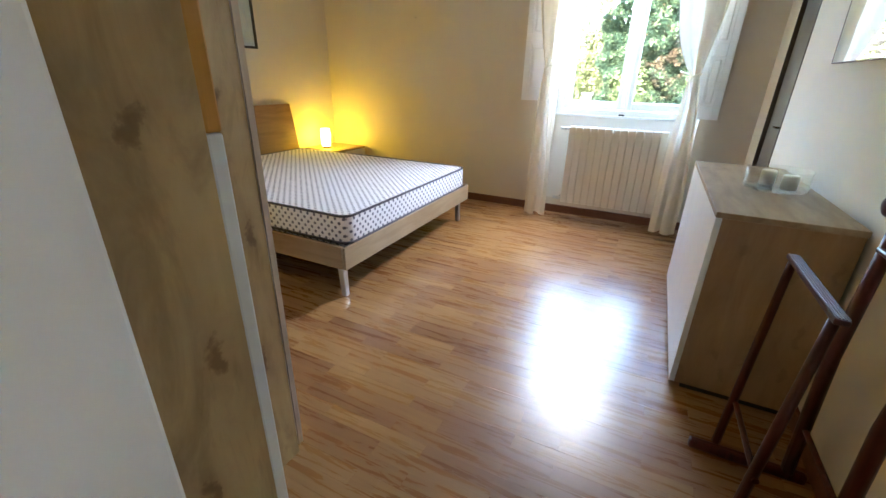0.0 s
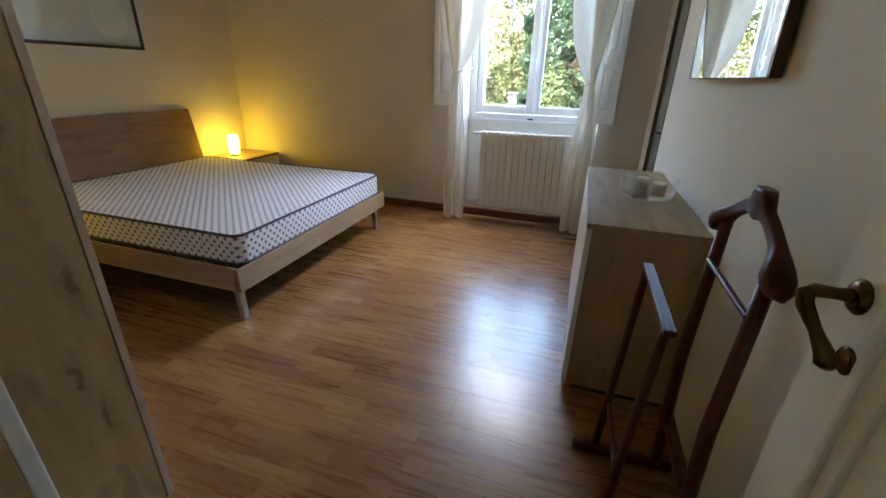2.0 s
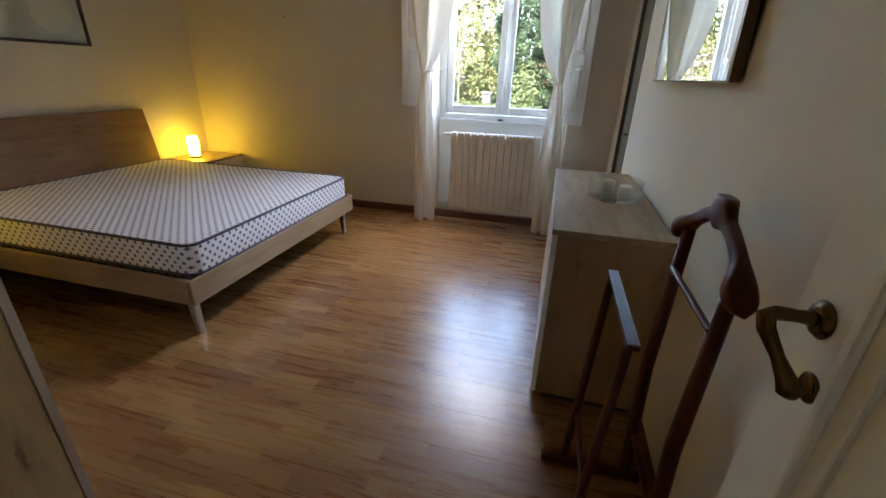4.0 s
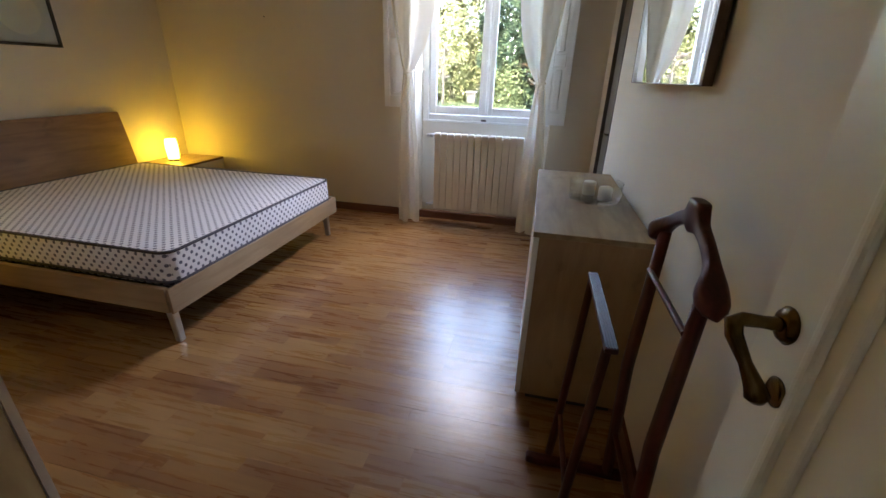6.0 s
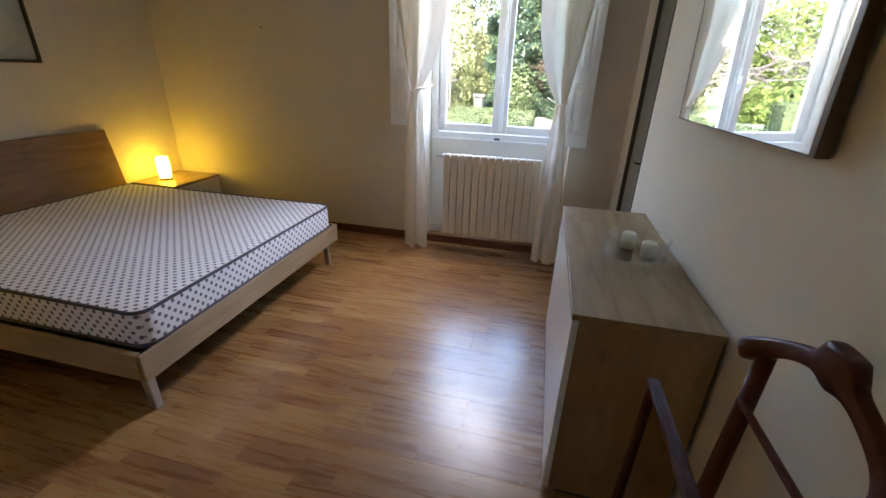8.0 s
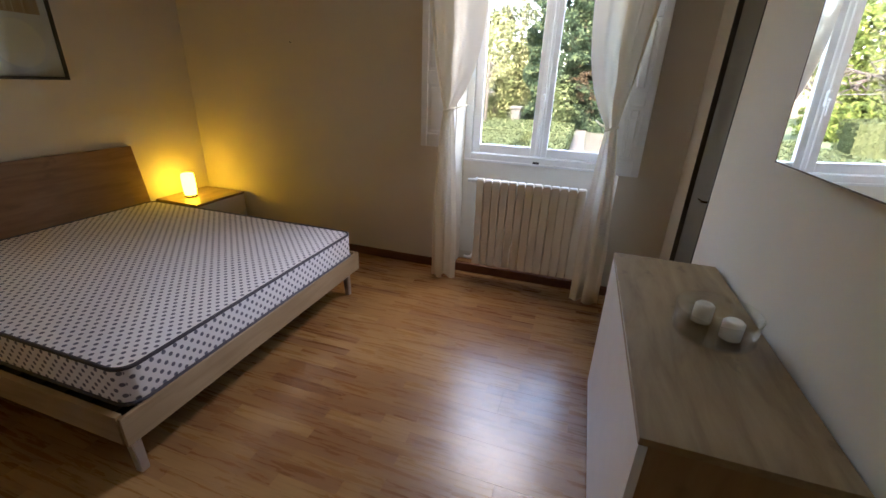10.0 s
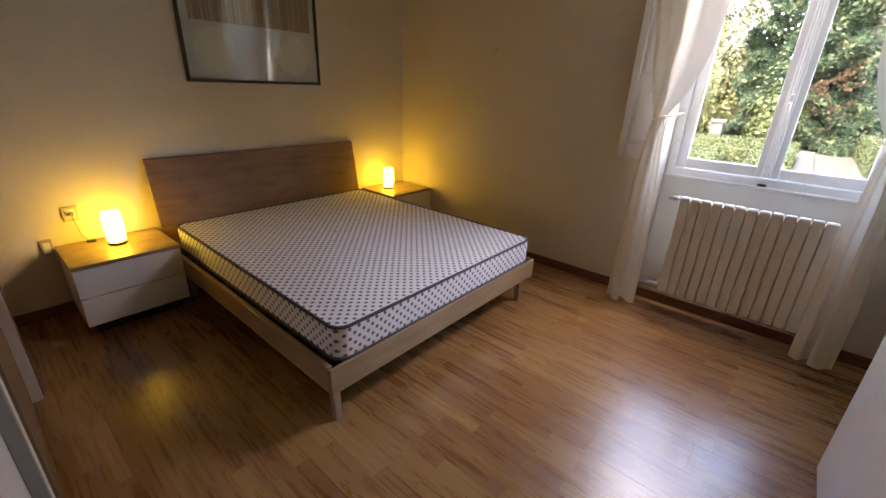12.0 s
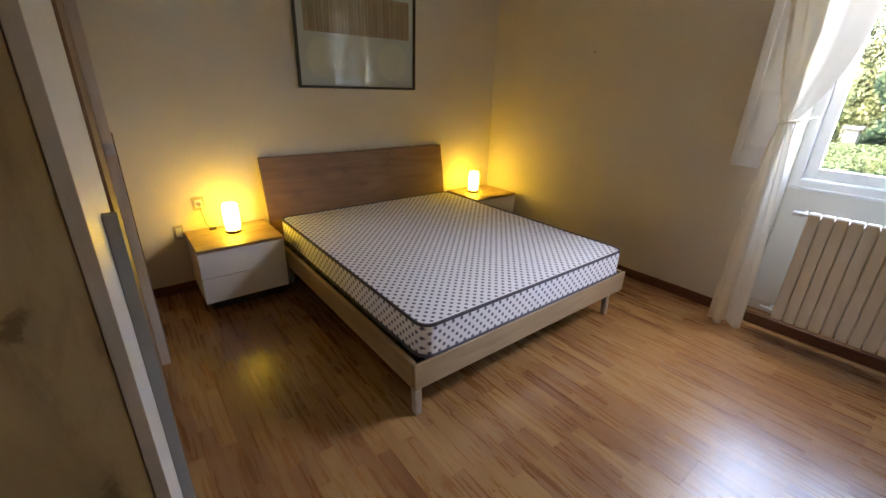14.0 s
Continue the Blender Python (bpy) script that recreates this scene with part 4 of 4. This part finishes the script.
# ---- garden ----
def leaf_cloud(name, spots, size, mats, label, category, kind="stuff", parent=None):
    """Many small folded leaves, one mesh, from (centre, normal) pairs."""
    rng = random.Random(7 + len(spots))
    verts, faces = [], []
    for c, nrm in spots:
        n = (Vector(nrm) + Vector((rng.uniform(-0.8, 0.8), rng.uniform(-0.8, 0.8), rng.uniform(-0.5, 0.9)))).normalized()
        u = n.orthogonal().normalized()
        u.rotate(Matrix.Rotation(rng.uniform(0, 6.28), 3, n))
        w = n.cross(u)
        s = size * rng.uniform(0.6, 1.25)
        c = Vector(c)
        k = len(verts)
        verts += [c - u * s, c + w * s * 0.62 + n * s * 0.15, c + u * s, c - w * s * 0.62 + n * s * 0.15]
        faces += [(k, k + 1, k + 2), (k, k + 2, k + 3)]
    me = bpy.data.meshes.new(name)
    me.from_pydata([tuple(v) for v in verts], [], faces)
    me.materials.append(mats)
    ob = new(name, me)
    if parent is not None:
        ob.parent = parent
        return ob
    return tagged(ob, label, category, kind=kind)


GZ = 0.2
structure("ground", boxes(((-400, 0.45, GZ - 0.5), (400, 800, GZ))), M_GRASS, "green lawn and garden ground outside the window", "ground")
rg = random.Random(3)

gw = tagged(new("garden_wall"), "tall stuccoed garden wall overgrown with dense ivy", "wall", kind="structure")
part("masonry", boxes(((2.7, 11.6, GZ), (14.0, 12.0, 4.7))), M_STUCCO, gw)
part("masonry", boxes(((-30.0, 18.0, GZ), (1.7, 18.4, 2.4))), M_PALE, gw)
spots = []
for k in range(46000):
    x, z = 1.15 + 8.0 * rg.random() ** 1.5, GZ + 5.0 * rg.random()
    d = 0.42 + 0.42 * noise.noise((x * 0.9, z * 0.9, 3.0)) + 0.34 * noise.noise((x * 2.4, z * 2.4, 9.0))
    if x < 1.60 + 0.45 * noise.noise((z * 1.3, 5.0, 1.0)):
        continue
    spots.append(((x, 11.55 - max(0.02, d) * 1.3 * rg.uniform(0.7, 1.0), z), (0, -1, 0.25)))
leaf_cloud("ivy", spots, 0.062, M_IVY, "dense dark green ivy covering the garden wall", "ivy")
spots = []
for k in range(600):
    x, z = rg.gauss(3.45, 0.30), rg.gauss(1.8, 0.5)
    if noise.noise((x * 2.2, z * 2.2, 4.0)) > -0.05:
        spots.append(((x, 10.88 + 0.2 * rg.random(), z), (0, -1, 0.25)))
leaf_cloud("autumn_ivy", spots, 0.055, M_RUST, "patch of rust-brown autumn leaves in the ivy", "ivy")


def bush(name, label, centre, radii, count, size, mats, category="bush", trunk=0.0):
    t = thing(name, label, category, (centre[0], centre[1], GZ))
    seedr = random.Random(int(centre[0] * 100 + centre[1] * 10) + count)
    sp = []
    for k in range(count):
        v = Vector((seedr.gauss(0, 1), seedr.gauss(0, 1), seedr.gauss(0, 1))).normalized()
        bumpy = 0.72 + 0.38 * noise.noise(v * 2.3 + Vector(centre)) + 0.20 * noise.noise(v * 6.0)
        r = bumpy * seedr.uniform(0.72, 1.0)
        p = Vector((v.x * radii[0] * r, v.y * radii[1] * r, centre[2] - GZ + v.z * radii[2] * r))
        if p.z > 0.02:
            sp.append((p, v))
    leaf_cloud("crown", sp, size, mats, "", "", parent=t)
    bmt = bmesh.new()
    h = max(0.3, centre[2] - GZ)
    sweep([(0, 0, 0), (0.05, 0.02, h * 0.5), (0.0, 0.0, h)], [0.06 + 0.08 * trunk, 0.05 + 0.06 * trunk, 0.03], 8, bm=bmt)
    for k in range(7):
        a = k * 0.9
        sweep([(0, 0, h * (0.4 + 0.07 * k)), (math.cos(a) * radii[0] * 0.35, math.sin(a) * radii[1] * 0.35, h * (0.6 + 0.07 * k)), (math.cos(a) * radii[0] * 0.7, math.sin(a) * radii[1] * 0.7, h * (0.75 + 0.1 * k))],
              [0.035, 0.022, 0.008], 6, bm=bmt)
    part("trunk", bmt, M_BARK, t)
    return t


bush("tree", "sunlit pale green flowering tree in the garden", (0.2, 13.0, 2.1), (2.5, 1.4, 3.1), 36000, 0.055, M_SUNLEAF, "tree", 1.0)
bush("tree", "tall bright yellow-green tree beyond the lawn", (-5.0, 14.0, 2.4), (3.4, 2.4, 2.9), 20000, 0.075, M_LIME, "tree", 1.2)
bush("tree", "broad green tree at the end of the garden", (-10.5, 15.5, 2.4), (3.6, 2.4, 3.0), 14000, 0.09, M_IVY, "tree", 1.2)
bush("bush", "rounded green shrub before the ivy", (2.6, 10.6, 0.9), (0.8, 0.5, 1.1), 4000, 0.06, M_HEDGE)
bush("bush", "bright shrub in the garden", (-2.0, 10.0, 0.6), (1.5, 1.0, 1.0), 8000, 0.06, M_LIME)


def hedge(x0, x1, y0, y1, h):
    t = thing("hedge", "low clipped box hedge bordering the garden path", "hedge", (x0, y0, GZ), 0, "garden hedges")
    part("core", boxes(((0.06, 0.06, 0), (x1 - x0 - 0.06, y1 - y0 - 0.06, h - 0.06))), M_HEDGE, t)
    sr = random.Random(int(abs(x0 * 31 + y0 * 17)) + 5)
    sp = []
    for k in range(int(1700 * ((x1 - x0) * (y1 - y0) + 2 * h * (x1 - x0 + y1 - y0)) / 1.6)):
        f = sr.random() * ((x1 - x0) * (y1 - y0) + 2 * h * (x1 - x0 + y1 - y0))
        x, y, z = sr.uniform(0, x1 - x0), sr.uniform(0, y1 - y0), sr.uniform(0, h)
        if f < (x1 - x0) * (y1 - y0):
            sp.append(((x, y, h - 0.03 * sr.random() + 0.03 * noise.noise((x * 3 + x0, y * 3, 0))), (0, 0, 1)))
        elif f < (x1 - x0) * (y1 - y0) + 2 * h * (x1 - x0):
            s = sr.choice((0, 1))
            sp.append(((x, s * (y1 - y0) + 0.02 * sr.uniform(-1, 1), z), (0, 2 * s - 1, 0)))
        else:
            s = sr.choice((0, 1))
            sp.append(((s * (x1 - x0) + 0.02 * sr.uniform(-1, 1), y, z), (2 * s - 1, 0, 0)))
    leaf_cloud("foliage", sp, 0.024, M_HEDGE, "", "", parent=t)
    return t


hedge(1.0, 3.28, 6.6, 9.2, 0.40)
hedge(0.7, 2.35, 3.6, 6.2, 0.36)
hedge(2.62, 3.28, 3.2, 6.45, 0.40)
hedge(-6.0, -0.4, 6.6, 7.2, 0.7)
hedge(4.35, 4.95, 3.0, 10.9, 0.55)
structure("pavement_gravel", boxes(((3.64, 2.6, GZ), (4.33, 11.5, GZ + 0.012))), M_GRAVEL, "pale gravel strip beside the stone garden path", "path")
spots = []
for k in range(9000):
    x, y = 4.95 + 2.6 * rg.random(), 2.6 + 8.4 * rg.random()
    spots.append(((x, y, GZ + 0.05 * rg.random() + 0.05 * max(0, noise.noise((x * 2, y * 2, 1)))), (0, 0, 1)))
leaf_cloud("ground_cover", spots, 0.05, M_IVY, "low leafy green ground cover beside the path", "ground cover")
pv = tagged(new("pavement"), "pale stone garden path beside the hedge", "path", kind="structure")
for k in range(9):
    part("slab", boxes(((3.32, 2.6 + k * 0.98, GZ), (3.62, 3.57 + k * 0.98, GZ + 0.05)), bevel=0.008), M_STONE, pv)
for k in range(8):
    part("slab", boxes(((-6.5 + k * 0.85, 5.2, GZ), (-5.68 + k * 0.85, 5.9, GZ + 0.03)), bevel=0.008), M_STONE, pv)
pot = thing("planter", "pale stone planter pedestal in the garden", "planter", (1.45, 10.4, GZ))
part("pedestal", boxes(((-0.13, -0.13, 0), (0.13, 0.13, 0.62)), ((-0.18, -0.18, 0.62), (0.18, 0.18, 0.69)), bevel=0.01), M_STONE, pot)
pt = thing("flower_pot", "terracotta flower pot on the garden ground", "flower pot", (-3.6, 6.2, GZ))
part("pot", lathe([(0, 0), (0.16, 0), (0.22, 0.30), (0.24, 0.30), (0.24, 0.36), (0.21, 0.36), (0.19, 0.30), (0, 0.28)], 24), M_TERRA, pt, smooth=True)

fence = thing("garden_fence", "low wire garden border with arched tops", "fence", (0, 0, GZ))
part("rail", sweep([(-6.4, 3.0, 0.42), (0.8, 3.0, 0.42)], 0.008, 6), M_IRON, fence)
for k in range(24):
    x = -6.4 + k * 0.3
    arc = [(x + 0.15 - 0.15 * math.cos(a), 3.0, 0.0 + 0.42 * math.sin(a)) for a in [j * math.pi / 8 for j in range(9)]]
    part("arch", sweep(arc, 0.006, 6), M_IRON, fence)

vine = thing("vine_branches", "tangle of bare grey vine branches on a wire", "vine", (0, 0, GZ))
rv = random.Random(11)
part("wire", sweep([(-7.0, 9.0, 1.12), (1.0, 9.0, 1.10)], 0.012, 6), M_IRON, vine)
bmv = bmesh.new()
for k in range(110):
    x, z = rv.uniform(-6.5, 0.8), rv.uniform(1.15, 1.9)
    pts = [(x, 9.0 + rv.uniform(-0.2, 0.2), z)]
    for j in range(5):
        p = pts[-1]
        pts.append((p[0] + rv.uniform(-0.35, 0.35), p[1] + rv.uniform(-0.1, 0.1), p[2] + rv.uniform(-0.18, 0.16)))
    sweep(pts, [0.030, 0.027, 0.024, 0.02, 0.015, 0.008], 5, bm=bmv)
part("branches", bmv, M_BARK, vine)
for xx in (-6.8, -3.0, 0.8):
    part("post", sweep([(xx, 9.0, 0), (xx, 9.0, 1.9)], 0.035, 8), M_BARK, vine)

# ---- floor boards ----
BW, BL = 0.195, 1.29
mesh_cache = {}
row = 0
y = 0.0
while y > -4.28:
    off = (0.0, 0.43, 0.86)[row % 3] + 0.07 * (row % 2)
    x = -off
    while x < RX:
        a, c = max(x, 0.0), min(x + BL, RX)
        y0 = max(y - BW, -4.3)
        if c - a > 0.02:
            key = (round(c - a, 3), round(y - y0, 3))
            if key not in mesh_cache:
                mesh_cache[key] = to_mesh("board", box((0.0002, 0.0002, -0.012), (key[0] - 0.0002, key[1] - 0.0002, 0.0), 0.0002, 1), M_FLOOR)
            ob = new("board", mesh_cache[key])
            ob.parent = floor
            ob.location = (a, y0, 0)
        x += BL
    y -= BW
    row += 1
part("board", boxes(((WX0, 0.0005, -0.012), (WX1, 0.272, 0.0)), bevel=0.0002), M_FLOOR, floor)
part("board", boxes(((2.0, -7.0, -0.012), (RX + 0.3, -4.301, -0.001))), M_FLOOR, floor)
